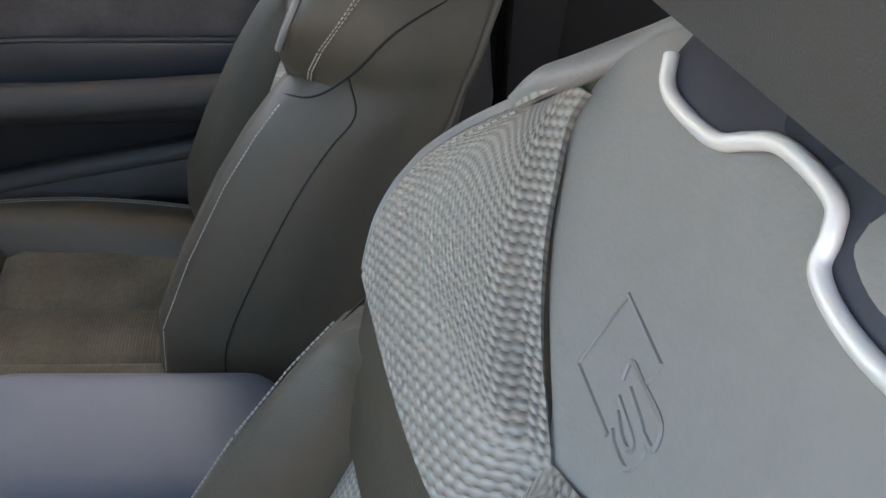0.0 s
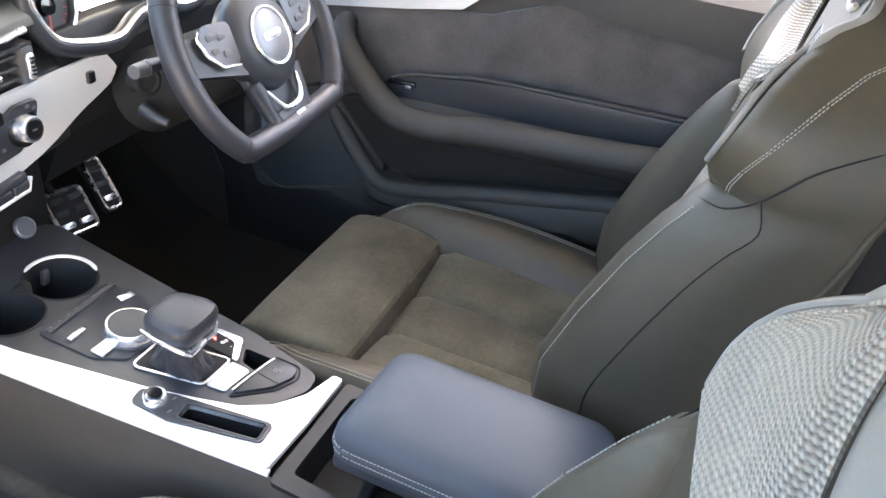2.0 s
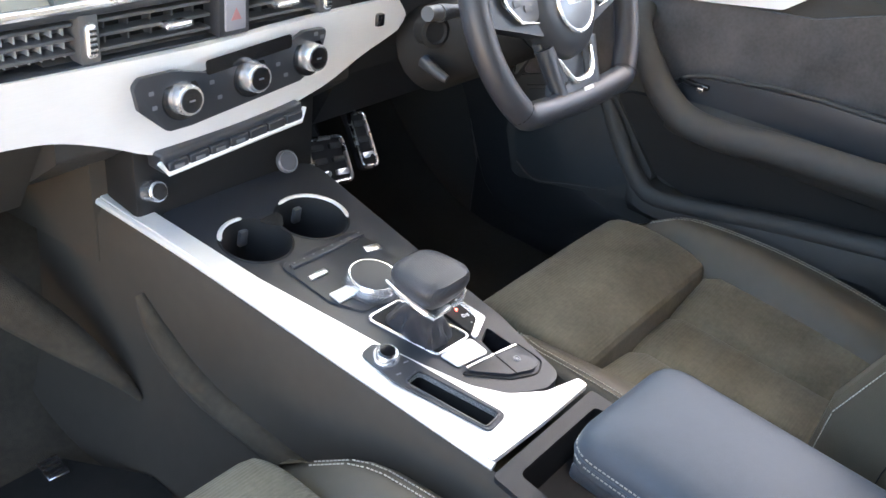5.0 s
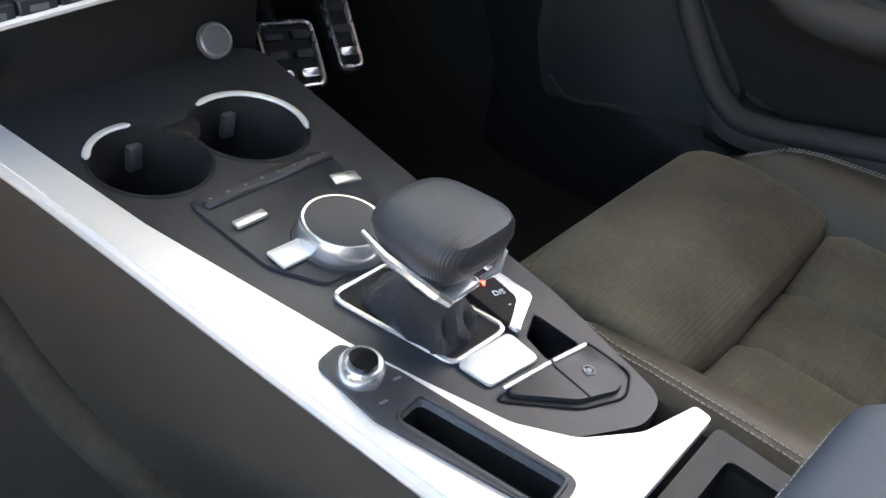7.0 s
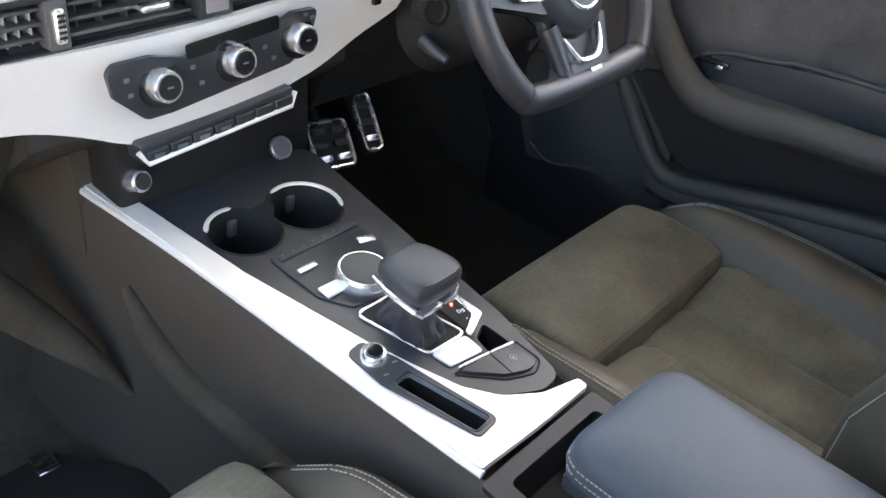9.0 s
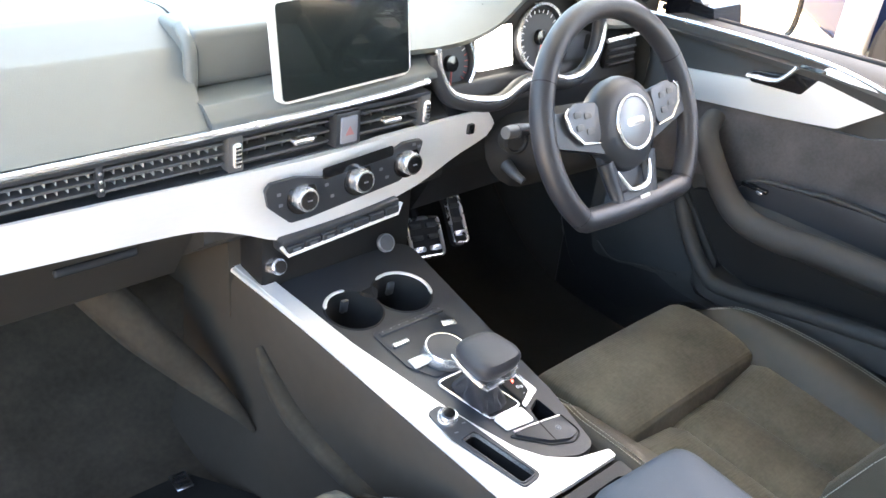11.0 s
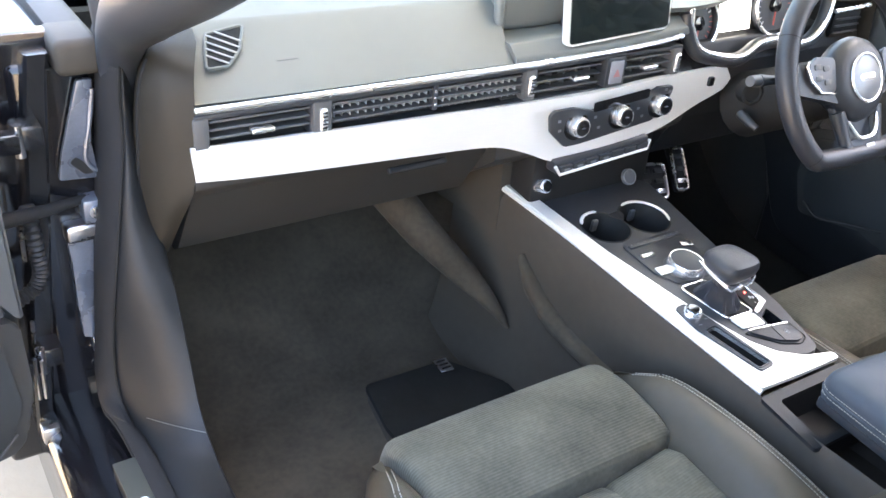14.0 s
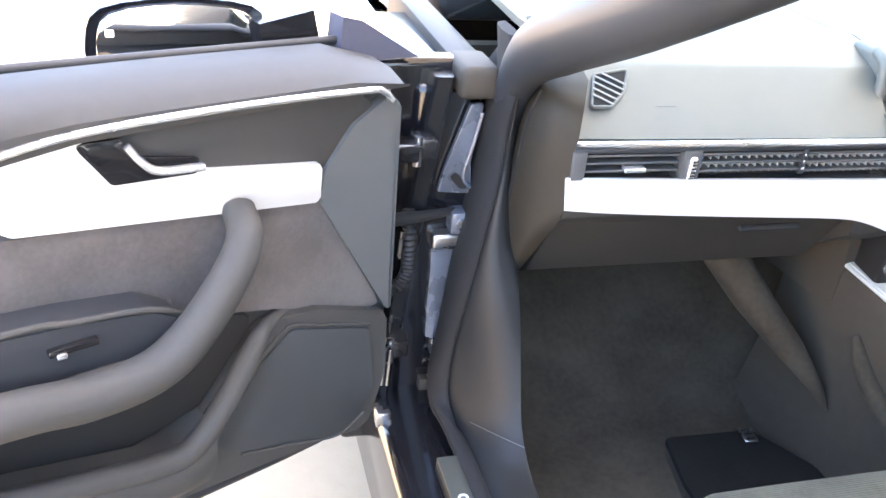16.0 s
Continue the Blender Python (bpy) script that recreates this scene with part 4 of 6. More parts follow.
# cup holders: open wells with bright arcs on their rims
for x, y, r, a0, a1 in CUPS:
    to = console_pose(x, y, 0)
    cup = part("cup_holder", lathe([(r + 0.003, 0.0005), (r + 0.0005, 0.0018), (r - 0.001, -0.001), (r - 0.003, -0.040), (r - 0.006, -0.064), (0.001, -0.065)], to, 36, False), DARK, console)
    arc = [to @ Vector((r * math.cos(radians(a)), r * math.sin(radians(a)), 0.003)) for a in [a0 + (a1 - a0) * i / 16 for i in range(17)]]
    part("bright_arc", tube(arc, [0.0014] + [0.0030] * 15 + [0.0014], 8, flat=0.6), ALU, cup, "bright arc on the cup rim")
    part("tongue", block((-0.006, -0.003, -0.034), (0.006, 0.004, -0.012), 0.002, 2, to @ Matrix.Translation((0.012, r * 0.84, 0))), VANE, cup)
part("cup_bridge", on_console(rounded([(-0.004, 0.487), (0.028, 0.490), (0.026, 0.478), (0.013, 0.462), (-0.001, 0.476)], 0.004, 3), 0.0010, 0.0004), DARK, console)
# nook below the buttons, with socket and start button
nook = part("nook", block((-0.119, 0.560, 0.575), (0.155, 0.62, 0.690), 0.006), DARK, console)
to = facing((-0.101, 0.545, 0.633), (0.05, -1, 0.35))
s = part("power_socket", lathe([(0.0122, -0.02), (0.0122, 0.003), (0.0112, 0.0042), (0.0104, 0.002), (0.0100, 0.005), (0.0088, 0.0055), (0.001, 0.0055)], to, 28), CHROME, console, "chrome-ringed power socket")
part("socket_cap", lathe([(0.0094, 0.0053), (0.0090, 0.007), (0.001, 0.007)], to, 20), GLOSS, s)
to = facing((0.094, 0.544, 0.612), (-0.1, -1, 0.6))
st = part("start_button", lathe([(0.0148, -0.004), (0.0148, 0.002), (0.0132, 0.0034), (0.0122, 0.0028)], to, 28, False), BADGE, console, "round metal start button")
part("button_face", lathe([(0.0126, 0.001), (0.0122, 0.0026), (0.001, 0.0016)], to, 24), POD, st)

# dial, its keys and the presets in front of it
to = console_pose(0.017, 0.322, 0.0)
part("control_plate", on_console(rounded([(-0.042, 0.408), (0.080, 0.408), (0.083, 0.335), (0.055, 0.292), (-0.020, 0.296), (-0.040, 0.33)], 0.010, 4), 0.0025, 0.0, 0.001), SATIN, console)
dial = part("control_dial", lathe([(0.0290, 0.002), (0.0300, 0.008), (0.0295, 0.017), (0.0280, 0.0195), (0.0262, 0.0192)], to, 44, False), CHROME, console, "chrome ring of the control dial")
part("dial_top", lathe([(0.0265, 0.014), (0.0263, 0.0195), (0.024, 0.0190), (0.001, 0.0186)], to, 36), SATIN, dial, "glossy black dial top")
part("dial_foot", lathe([(0.0335, 0.001), (0.033, 0.004), (0.029, 0.005)], to, 36), SATIN, dial)
for x, y, w, h, rz, m in ((-0.018, 0.328, 0.034, 0.018, -2, ALU), (0.068, 0.368, 0.022, 0.012, -15, CHROME), (-0.020, 0.369, 0.026, 0.008, 0, CHROME)):
    part("flap_key", block((-w / 2, -h / 2, 0), (w / 2, h / 2, 0.0034), 0.0015, 2, console_pose(x, y, 0.003) @ Matrix.Rotation(radians(rz), 4, "Z")), m, console)
pre = part("preset_bar", block((-0.058, -0.0045, 0), (0.058, 0.0045, 0.0045), 0.0015, 1, console_pose(0.023, 0.397, 0.001)), SATIN, console)
for i in range(8):
    part("mark", prism(rect(0.0018, 0.0018, 0), 0.0006, console_pose(-0.029 + 0.0149 * i, 0.398, 0.0058)), BADGE, pre)

# lever surround, gear display and parking keys
LX, LY = 0.006, 0.240
ring = rounded([(-0.027, 0.287), (0.026, 0.287), (0.046, 0.199), (-0.008, 0.202)], 0.008, 4)
part("lever_surround", tube([Vector((x, y, cz(y) + 0.002)) for x, y in ring], 0.0020, 8, closed=True), CHROME, console, "bright surround of the gear lever")
part("boot_well", on_console(ring, 0.0012, 0.0002), DARK, console)
part("surround_plate", on_console(rounded([(-0.007, 0.200), (0.042, 0.196), (0.040, 0.170), (-0.004, 0.176)], 0.004, 4), 0.002, 0.001, 0.0006), ALU, console, "silver plate behind the lever")
gp = part("gear_display", on_console(rounded([(0.049, 0.258), (0.078, 0.248), (0.077, 0.204), (0.046, 0.197)], 0.005, 4), 0.004, 0.001, 0.001), DARK, console)
part("bright_border", on_console(rounded([(0.075, 0.246), (0.081, 0.246), (0.081, 0.205), (0.046, 0.190), (0.044, 0.198), (0.070, 0.210)], 0.003, 3), 0.0035, 0.0028, 0.001), CHROME, console)
for x, y, t, m in ((0.063, 0.233, "P", RED_LIT), (0.064, 0.221, "D/S", WHITE), (0.061, 0.210, "-", WHITE)):
    cu = bpy.data.curves.new("letters", "FONT")
    cu.body, cu.size, cu.extrude, cu.align_x, cu.align_y = t, 0.0065, 0.0003, "CENTER", "CENTER"
    ob = new("letter", cu)
    me = bpy.data.meshes.new_from_object(ob)
    bpy.data.objects.remove(ob)
    bm = bmesh.new()
    bm.from_mesh(me)
    bm.transform(console_pose(x, y, 0.0056) @ Matrix.Rotation(radians(-20), 4, "Z"))
    part("letter", bm, m, gp, smooth=False)
bm = bmesh.new()
hi, lo = [bm.verts.new((x, y, cz(y) - 0.001)) for x, y in POCKET], [bm.verts.new((x * 0.98, y, cz(y) - 0.024)) for x, y in POCKET]
bm.faces.new(lo)
for i in range(len(POCKET)):
    bm.faces.new((hi[i], hi[(i + 1) % len(POCKET)], lo[(i + 1) % len(POCKET)], lo[i]))
part("coin_pocket", bm, GLOSS, console, "dark coin pocket")
keys = part("key_field", on_console(rounded([(-0.004, 0.168), (0.031, 0.134), (0.060, 0.121), (0.076, 0.128), (0.0755, 0.156), (0.04, 0.162)], [0.004, 0.020, 0.016, 0.008, 0.003, 0.004], 5), 0.003, 0.0008, 0.001), SATIN, console)
part("key_groove", tube([Vector((x, y, cz(y) + 0.0006)) for x, y in rounded([(-0.009, 0.1685), (0.029, 0.130), (0.060, 0.1165), (0.0805, 0.125), (0.0800, 0.158)], [0.002, 0.022, 0.018, 0.010, 0.002], 5)], 0.0010, 6), DARK, console)
for a, b in (((-0.001, 0.169), (0.040, 0.163)), ((0.043, 0.1625), (0.073, 0.157))):
    part("bright_bar", tube([Vector((a[0], a[1], cz(a[1]) + 0.004)), Vector((b[0], b[1], cz(b[1]) + 0.004))], 0.0020, 8), CHROME, keys)
part("mark", tube([console_pose(0.056, 0.143, 0.0042) @ Vector((0.0036 * math.cos(q), 0.0036 * math.sin(q), 0)) for q in [2 * math.pi * i / 16 for i in range(16)]], 0.0007, 6, closed=True), BADGE, keys)
part("mark", prism(rect(0.0036, 0.0028, 0.0006), 0.0006, console_pose(0.056, 0.143, 0.0038)), BADGE, keys)
part("key_gap", tube([Vector((0.041, 0.160, cz(0.160) + 0.0038)), Vector((0.038, 0.130, cz(0.130) + 0.0038))], 0.0008, 6), DARK, keys)

# gear lever: pleated boot, stem, broad wedge-shaped grip with bright side strips
lever = thing("gear_lever", (LX, LY, cz(LY)), "black gear lever with bright side strips and a pleated leather boot", "gear lever")
loops = []
for i in range(13):
    t = i / 12
    w, d = 0.026 - 0.010 * t, 0.036 - 0.018 * t
    lp = []
    for k in range(40):
        a = 2 * math.pi * k / 40
        ruffle = 1 + (0.10 * math.sin(8 * a + 4 * t) + 0.05 * math.sin(13 * a)) * math.sin(math.pi * min(1, 1.15 * t + 0.02))
        c, s = math.cos(a), math.sin(a)
        sq = (abs(c) ** 4 + abs(s) ** 4) ** -0.25 * (1 - t) + t
        lp.append((LX + 0.004 - 0.012 * t + w * c * sq * ruffle, LY + 0.004 - 0.014 * t + d * s * sq * ruffle, cz(LY) + 0.001 + 0.040 * t ** 1.1 + SLOPE * d * s * sq))
    loops.append(lp)
part("boot", loft(loops), WHEEL_LEATHER, lever, "pleated black leather boot")
part("stem", tube([(LX - 0.006, LY - 0.010, 0.575), (LX - 0.012, LY - 0.016, 0.615)], [0.013, 0.016], 14), SATIN, lever)
GR = Matrix.Translation((-0.006, 0.226, 0.630)) @ Matrix.Rotation(radians(7), 4, "X") @ Matrix.Diagonal((0.89, 0.98, 0.80, 1))
loops = []
for z, rx, ry, dy in ((-0.030, 0.013, 0.015, -0.004), (-0.024, 0.021, 0.021, -0.003), (-0.016, 0.029, 0.027, -0.002), (-0.006, 0.0375, 0.033, 0.0), (0.006, 0.0405, 0.0355, 0.001), (0.013, 0.0395, 0.0345, 0.001), (0.019, 0.0355, 0.031, 0.0), (0.0225, 0.028, 0.024, 0.0), (0.0240, 0.012, 0.010, 0.0)):
    lp = []
    for k in range(40):
        a = 2 * math.pi * k / 40
        c, s = math.cos(a), math.sin(a)
        r = (abs(c) ** 3.4 + abs(s) ** 3.4) ** (-1 / 3.4)
        lp.append(GR @ Vector((rx * c * r * (1 - 0.10 * s), ry * s * r + dy, z - 0.10 * ry * s * r)))
    loops.append(lp)
bm = loft(loops)
part("grip", bm, material("fine_grained_grip_leather", (0.036, 0.037, 0.041), 0.46, grain=0.0003, grain_scale=175, kind="weave"), lever)
for sx in (-1, 1):
    part("side_strip", tube([GR @ Vector(p) for p in [(sx * 0.036, 0.030, -0.006), (sx * 0.0400, 0.008, -0.008), (sx * 0.0385, -0.014, -0.010), (sx * 0.0345, -0.026, -0.015), (sx * 0.0260, -0.030, -0.024), (sx * 0.017, -0.026, -0.031)]], [0.0016, 0.0030, 0.0034, 0.0034, 0.0030, 0.0020], 8), CHROME, lever, "bright side strip")
part("front_plate", block((-0.016, -0.028, -0.037), (0.016, -0.018, -0.029), 0.003, 2, GR), CHROME, lever)

# open bin and armrest lid behind the trim
BIN = rounded([(-0.066, 0.052), (0.072, 0.050), (0.076, -0.02), (-0.070, -0.02)], 0.008, 3)
part("bin_edge", holed(rounded([(-0.088, 0.068), (0.090, 0.066), (0.094, -0.03), (-0.092, -0.03)], 0.006, 3), [BIN], 0.006, -0.008), KICK, console)
bm = bmesh.new()
hi, lo = [bm.verts.new((x, y, cz(y) - 0.004)) for x, y in BIN], [bm.verts.new((x, y, cz(y) - 0.055)) for x, y in BIN]
bm.faces.new(lo)
for i in range(len(BIN)):
    bm.faces.new((hi[i], hi[(i + 1) % len(BIN)], lo[(i + 1) % len(BIN)], lo[i]))
part("bin_well", bm, DARK, console, "open dark bin")
armrest = thing("armrest", (0.01, -0.13, 0.53), "padded dark leather armrest lid with pale edge stitching", "armrest")


AR = Matrix.Translation((0.012, -0.125, 0.580)) @ Matrix.Rotation(radians(-4), 4, "Z") @ Matrix.Rotation(radians(1.5), 4, "X")
lid = []
for z, inset in ((-0.022, 0.003), (-0.019, 0.0), (0.002, 0.0), (0.010, 0.002), (0.016, 0.006), (0.0205, 0.014), (0.0235, 0.028), (0.0255, 0.048), (0.0265, 0.070)):
    lid.append([AR @ Vector((x, y, z)) for x, y in rect(0.166 - 2 * inset, 0.272 - 2 * inset, max(0.008, 0.032 - 0.4 * inset), 6)])
part("lid", loft(lid), ARM_LEATHER, armrest, "", True, 75)
part("lid_base", block((-0.078, -0.130, -0.040), (0.078, 0.130, -0.020), 0.006, 2, AR), SATIN, armrest)
for z in (-0.002, -0.011):
    seam("stitching", [AR @ Vector((x * 1.004, y * 1.003, z)) for x, y in rect(0.166, 0.272, 0.032, 6)[14:] + rect(0.166, 0.272, 0.032, 6)[:1]], armrest)
part("edge_welt", tube([AR @ Vector((x * 1.004, y * 1.003, -0.0065)) for x, y in rect(0.166, 0.272, 0.032, 6)], 0.0016, 6, closed=True), ARM_LEATHER, armrest)
part("rear_box", block((-0.078, -0.46, 0.24), (0.09, -0.262, 0.565), 0.012, 3), PLASTIC, console)

# ---- seats ----


def front_seat(cx, dy, dz, lean, wrap=0.0):
    """wrap: how much further forward the shoulders stand."""
    seat = thing("front_seat", (cx, 0.05 + dy, 0.235), "dark leather and suede sport seat with woven shoulders, pale stitching", "seat", "front seats")
    o = Vector((cx, dy, dz))

    def put(p):
        """Seat place to world; lean: how much more upright the backrest stands."""
        return Vector((p[0], p[1] + lean * max(0, p[2] - 0.60), p[2])) + o

    def add(bm):
        for v in bm.verts:
            v.co = put(v.co)
        return bm

    def grid(f, nu, nv, thick):
        return add(sheet(f, nu, nv, thick))

    # cushion core with a front roll that can slide forward
    roll_sec = [(0.292, 0.36), (0.300, 0.42), (0.292, 0.462), (0.270, 0.484), (0.22, 0.490), (0.16, 0.484), (0.128, 0.474), (0.113, 0.460), (0.110, 0.40), (0.110, 0.36)]
    pts = [(p.x, p.y) for p in spline([(y, z, 0) for y, z in roll_sec], 3)]
    part("thigh_roll", add(loft([[(x, 0.20 + (y - 0.20) * k, 0.41 + (z - 0.41) * k) for y, z in pts] for x, k in ((-0.187, 0.80), (-0.184, 0.90), (-0.177, 0.965), (-0.166, 0.99), (-0.08, 1.0), (0.0, 1.0), (0.08, 1.0), (0.166, 0.99), (0.177, 0.965), (0.184, 0.90), (0.187, 0.80))])), SUEDE, seat, "dark suede front roll")
    def centre(u, v):
        x, y = -0.168 + 0.336 * u, 0.108 - 0.33 * v
        ribs = 0.009 * abs(math.sin(3 * math.pi * u)) ** 0.4
        return (x, y, 0.452 - 0.025 * v + ribs - 0.010 * math.sin(math.pi * u) + 0.012 * (2 * u - 1) ** 4 - (0.012 if v < 0.02 else 0))
    part("seat_centre", grid(centre, 48, 14, 0.05), SUEDE, seat, "dark suede centre with sewn channels")
    part("seat_base", add(block((-0.235, -0.30, 0.26), (0.235, 0.24, 0.42), 0.03, 3)), PLASTIC, seat)
    part("seat_rail", add(block((-0.20, -0.30, 0.235), (-0.16, 0.22, 0.27), 0.004)), DARK, seat)
    part("seat_rail", add(block((0.16, -0.30, 0.235), (0.20, 0.22, 0.27), 0.004)), DARK, seat)
    for s in (-1, 1):
        # side bolster: an arched leather roll, pointed in front
        def bolster(t):
            h = 0.470 + 0.036 * math.sin(math.pi * min(1, 0.24 + 0.76 * t)) - (0.030 * (1 - t / 0.15) if t < 0.15 else 0)
            wo = 0.240 + 0.022 * math.sin(math.pi * min(1, 0.1 + t * 0.8)) - (0.03 * (1 - t / 0.2) if t < 0.2 else 0)
            return 0.262 - 0.50 * t, h, 0.170 - 0.045 * max(0, t - 0.25), wo

        loops = []
        for i in range(19):
            y, h, wi, wo = bolster(i / 18)
            sec = [(wi, 0.36), (wi, 0.436), (wi + 0.010, 0.436 + 0.35 * (h - 0.436)), (wi + 0.026, 0.436 + 0.72 * (h - 0.436)), (wi + 0.042, h - 0.003), (wo - 0.020, h), (wo - 0.008, h - 0.008), (wo + 0.001, h - 0.026), (wo + 0.003, h - 0.06), (wo - 0.002, 0.38), (wo - 0.012, 0.33)]
            loops.append([(s * x, y, z) for x, z in sec])
        part("cushion_bolster", add(loft(loops)), LEATHER, seat, "", True, 75)
        for inset in (0.020, 0.027):
            seam("stitching", [put((s * (wo - inset), y, h + 0.0004)) for y, h, wi, wo in [bolster(0.07 + 0.88 * i / 24) for i in range(25)]], seat, 0.0005)

    # backrest: lower bolsters, centre, shoulder wings, headrest
    def back_y(z):
        return -0.185 - 0.47 * (z - 0.50)

    def bcentre(u, v):
        x, z = -0.150 + 0.30 * u, 0.46 + 0.42 * v
        ribs = 0.004 * abs(math.sin(3 * math.pi * u)) ** 0.5
        return (x, back_y(z) + ribs, z)
    part("back_centre", add(cloth([[Vector(bcentre(i / 26, j / 14)) for j in range(15)] for i in range(27)], 0.05)), WEAVE, seat, "woven back centre with sewn channels")
    # shell
    shell = []
    for z, wd, f, r in ((0.40, 0.20, -0.24, -0.30), (0.46, 0.222, -0.22, -0.33), (0.60, 0.245, -0.265, -0.40), (0.75, 0.236, -0.335, -0.455), (0.88, 0.224, -0.40, -0.495), (0.98, 0.170, -0.455, -0.520), (1.035, 0.128, -0.485, -0.528)):
        sec = rounded([(-wd, f), (wd, f), (wd * 0.93, r), (-wd * 0.93, r)], 0.03, 3)
        shell.append([(x, y, z) for x, y in sec])
    part("back_shell", add(loft(shell)), LEATHER, seat)
    for s in (-1, 1):
        # side of the back: bolster below, flank of the shoulder above
        loops = []
        prof = [(0.475, -0.160), (0.53, -0.148), (0.59, -0.152), (0.67, -0.192), (0.75, -0.240), (0.80, -0.276), (0.832, -0.303)]
        for z, fy in prof:
            by = back_y(z) - 0.02
            loops.append([(s * 0.150, by, z), (s * 0.152, fy + 0.35 * (by - fy), z), (s * 0.172, fy + 0.002, z), (s * 0.190, fy, z), (s * 0.212, fy - 0.012, z), (s * 0.234, fy - 0.05, z), (s * 0.243, fy - 0.11, z), (s * 0.240, by - 0.10, z), (s * 0.16, by - 0.08, z)])
        flank = []
        for z, k, xo in ((0.848, 0.026, 0.178), (0.862, 0.033, 0.186), (0.885, 0.037, 0.200), (0.910, 0.037, 0.214), (0.935, 0.035, 0.211), (0.960, 0.031, 0.192), (0.985, 0.023, 0.166), (1.004, 0.012, 0.148), (1.022, 0.002, 0.132), (1.042, -0.012, 0.112)):
            by, fy = back_y(z), back_y(z) + k + wrap * min(1, max(0, (z - 0.84) / 0.03)) * min(1, max(0, (1.03 - z) / 0.05))
            fl = max(xo + 0.015, 0.240 - max(0, z - 0.90) * 0.7)
            wide = 0.035 + 0.065 * min(1, max(0, (0.915 - z) / 0.05))
            flank.append([(s * (xo - wide), by - 0.005, z), (s * (xo - 0.7 * wide), fy - 0.014, z), (s * (xo - 0.34 * wide), fy - 0.005, z), (s * (xo - 0.001), fy - 0.003, z), (s * (xo + 0.007), fy - 0.014, z), (s * (0.4 * xo + 0.6 * fl), fy - 0.045, z), (s * fl, fy - 0.085, z), (s * (fl - 0.001), by - 0.118, z), (s * (xo - 0.035), by - 0.08, z)])
        part("back_bolster", add(loft(loops + flank)), LEATHER, seat, "", True, 75)
        seam("stitching", [put((s * 0.205, fy - 0.006, z)) for z, fy in prof], seat, 0.0005)
        for off in (0.0, 0.09):
            cross = []
            for i, lp in enumerate(flank[:8]):
                q = 0.10 + off + 1.55 * (i / 7) ** 0.9
                a, b = (Vector(lp[4]), Vector(lp[5])) if q < 1 else (Vector(lp[5]), Vector(lp[6]))
                cross.append(put(a.lerp(b, q % 1) + Vector((s * 0.0012, 0.0006, 0))))
            seam("stitching", cross, seat, 0.0005)
        groove = [put(q) for q in spline([(s * 0.196, -0.3125, 0.838), (s * 0.224, -0.340, 0.846), (s * 0.2405, -0.375, 0.872), (s * 0.2408, -0.415, 0.908), (s * 0.2375, -0.470, 0.940)], 5)]
        part("side_seam", tube(groove, [0.0002 + 0.0010 * math.sin(math.pi * i / (len(groove) - 1)) ** 0.4 for i in range(len(groove))], 8), DARK, seat)
        long_seam = [put(Vector(lp[5]).lerp(Vector(lp[6]), 0.35) + Vector((s * 0.0004, 0.0003, 0))) for lp in loops[1:]] + [put((s * 0.2408, -0.372, 0.868))]
        part("side_seam", tube(spline(long_seam, 4), 0.0008, 6), DARK, seat)
        part("rear_piping", tube(spline([put((s * (abs(lp[7][0]) + 0.001), lp[7][1], lp[7][2])) for lp in loops + flank], 3), 0.0035, 8), LEATHER, seat)
        # shoulder wing: woven front, leather flank
        wl = []
        for z, k, xi, xo in ((0.800, 0.014, 0.004, 0.150), (0.840, 0.026, 0.004, 0.180), (0.866, 0.033, 0.004, 0.188), (0.877, 0.035, 0.004, 0.194), (0.886, 0.036, 0.004, 0.203), (0.900, 0.037, 0.004, 0.211), (0.916, 0.036, 0.006, 0.213), (0.923, 0.0355, 0.024, 0.211), (0.931, 0.035, 0.050, 0.207), (0.941, 0.034, 0.074, 0.202), (0.955, 0.032, 0.098, 0.190), (0.970, 0.028, 0.116, 0.176), (0.988, 0.020, 0.134, 0.158), (1.002, 0.012, 0.135, 0.146)):
            by = back_y(z) + 0.001
            fy = back_y(z) + k + wrap * min(1, max(0, (z - 0.84) / 0.03)) * min(1, max(0, (1.03 - z) / 0.05))
            wl.append([(s * xi, by + 0.004, z), (s * (xi + 0.10 * (xo - xi)), by + 0.55 * (fy - by), z), (s * (xi + 0.45 * (xo - xi)), fy - 0.006, z), (s * (xo - 0.012), fy, z), (s * (xo - 0.004), fy - 0.006, z), (s * (xo - 0.008), fy - 0.03, z), (s * (xo - 0.02), by - 0.03, z), (s * xi, by - 0.03, z)])
        wing = part("shoulder_wing", add(loft([[q for q in lp] for lp in wl])), LEATHER, seat, "", True, 75)
        front = [[Vector(lp[0]), Vector(lp[1]), Vector(lp[2]), Vector(lp[3])] for lp in wl[3:]]
        fr = [spline(r, 5) for r in front]
        cols = [spline(c, 4) for c in zip(*fr)]
        cols = cols[:len(cols) - round(8 * min(1, wrap / 0.012))]
        cols[0] = [p + Vector((-s * 0.008, -0.002, 0)) for p in cols[0]]
        part("woven_panel", add(cloth([[p + Vector((0, 0.0046, 0)) for p in c] for c in cols], 0.004)), WEAVE, seat, "pale grey woven shoulder panel")
        piping = [put(Vector(lp[3]) + Vector((s * 0.006, 0.001, 0))) for lp in wl[3:]]
        part("piping", tube(spline(piping, 4)[:-3], 0.0035, 8), GREY_LEATHER, seat, "pale piping round the shoulder")
        seam("stitching", [p + Vector((-s * 0.012, 0.006, 0)) for p in spline(piping[3:-1], 4)], seat, 0.0005)
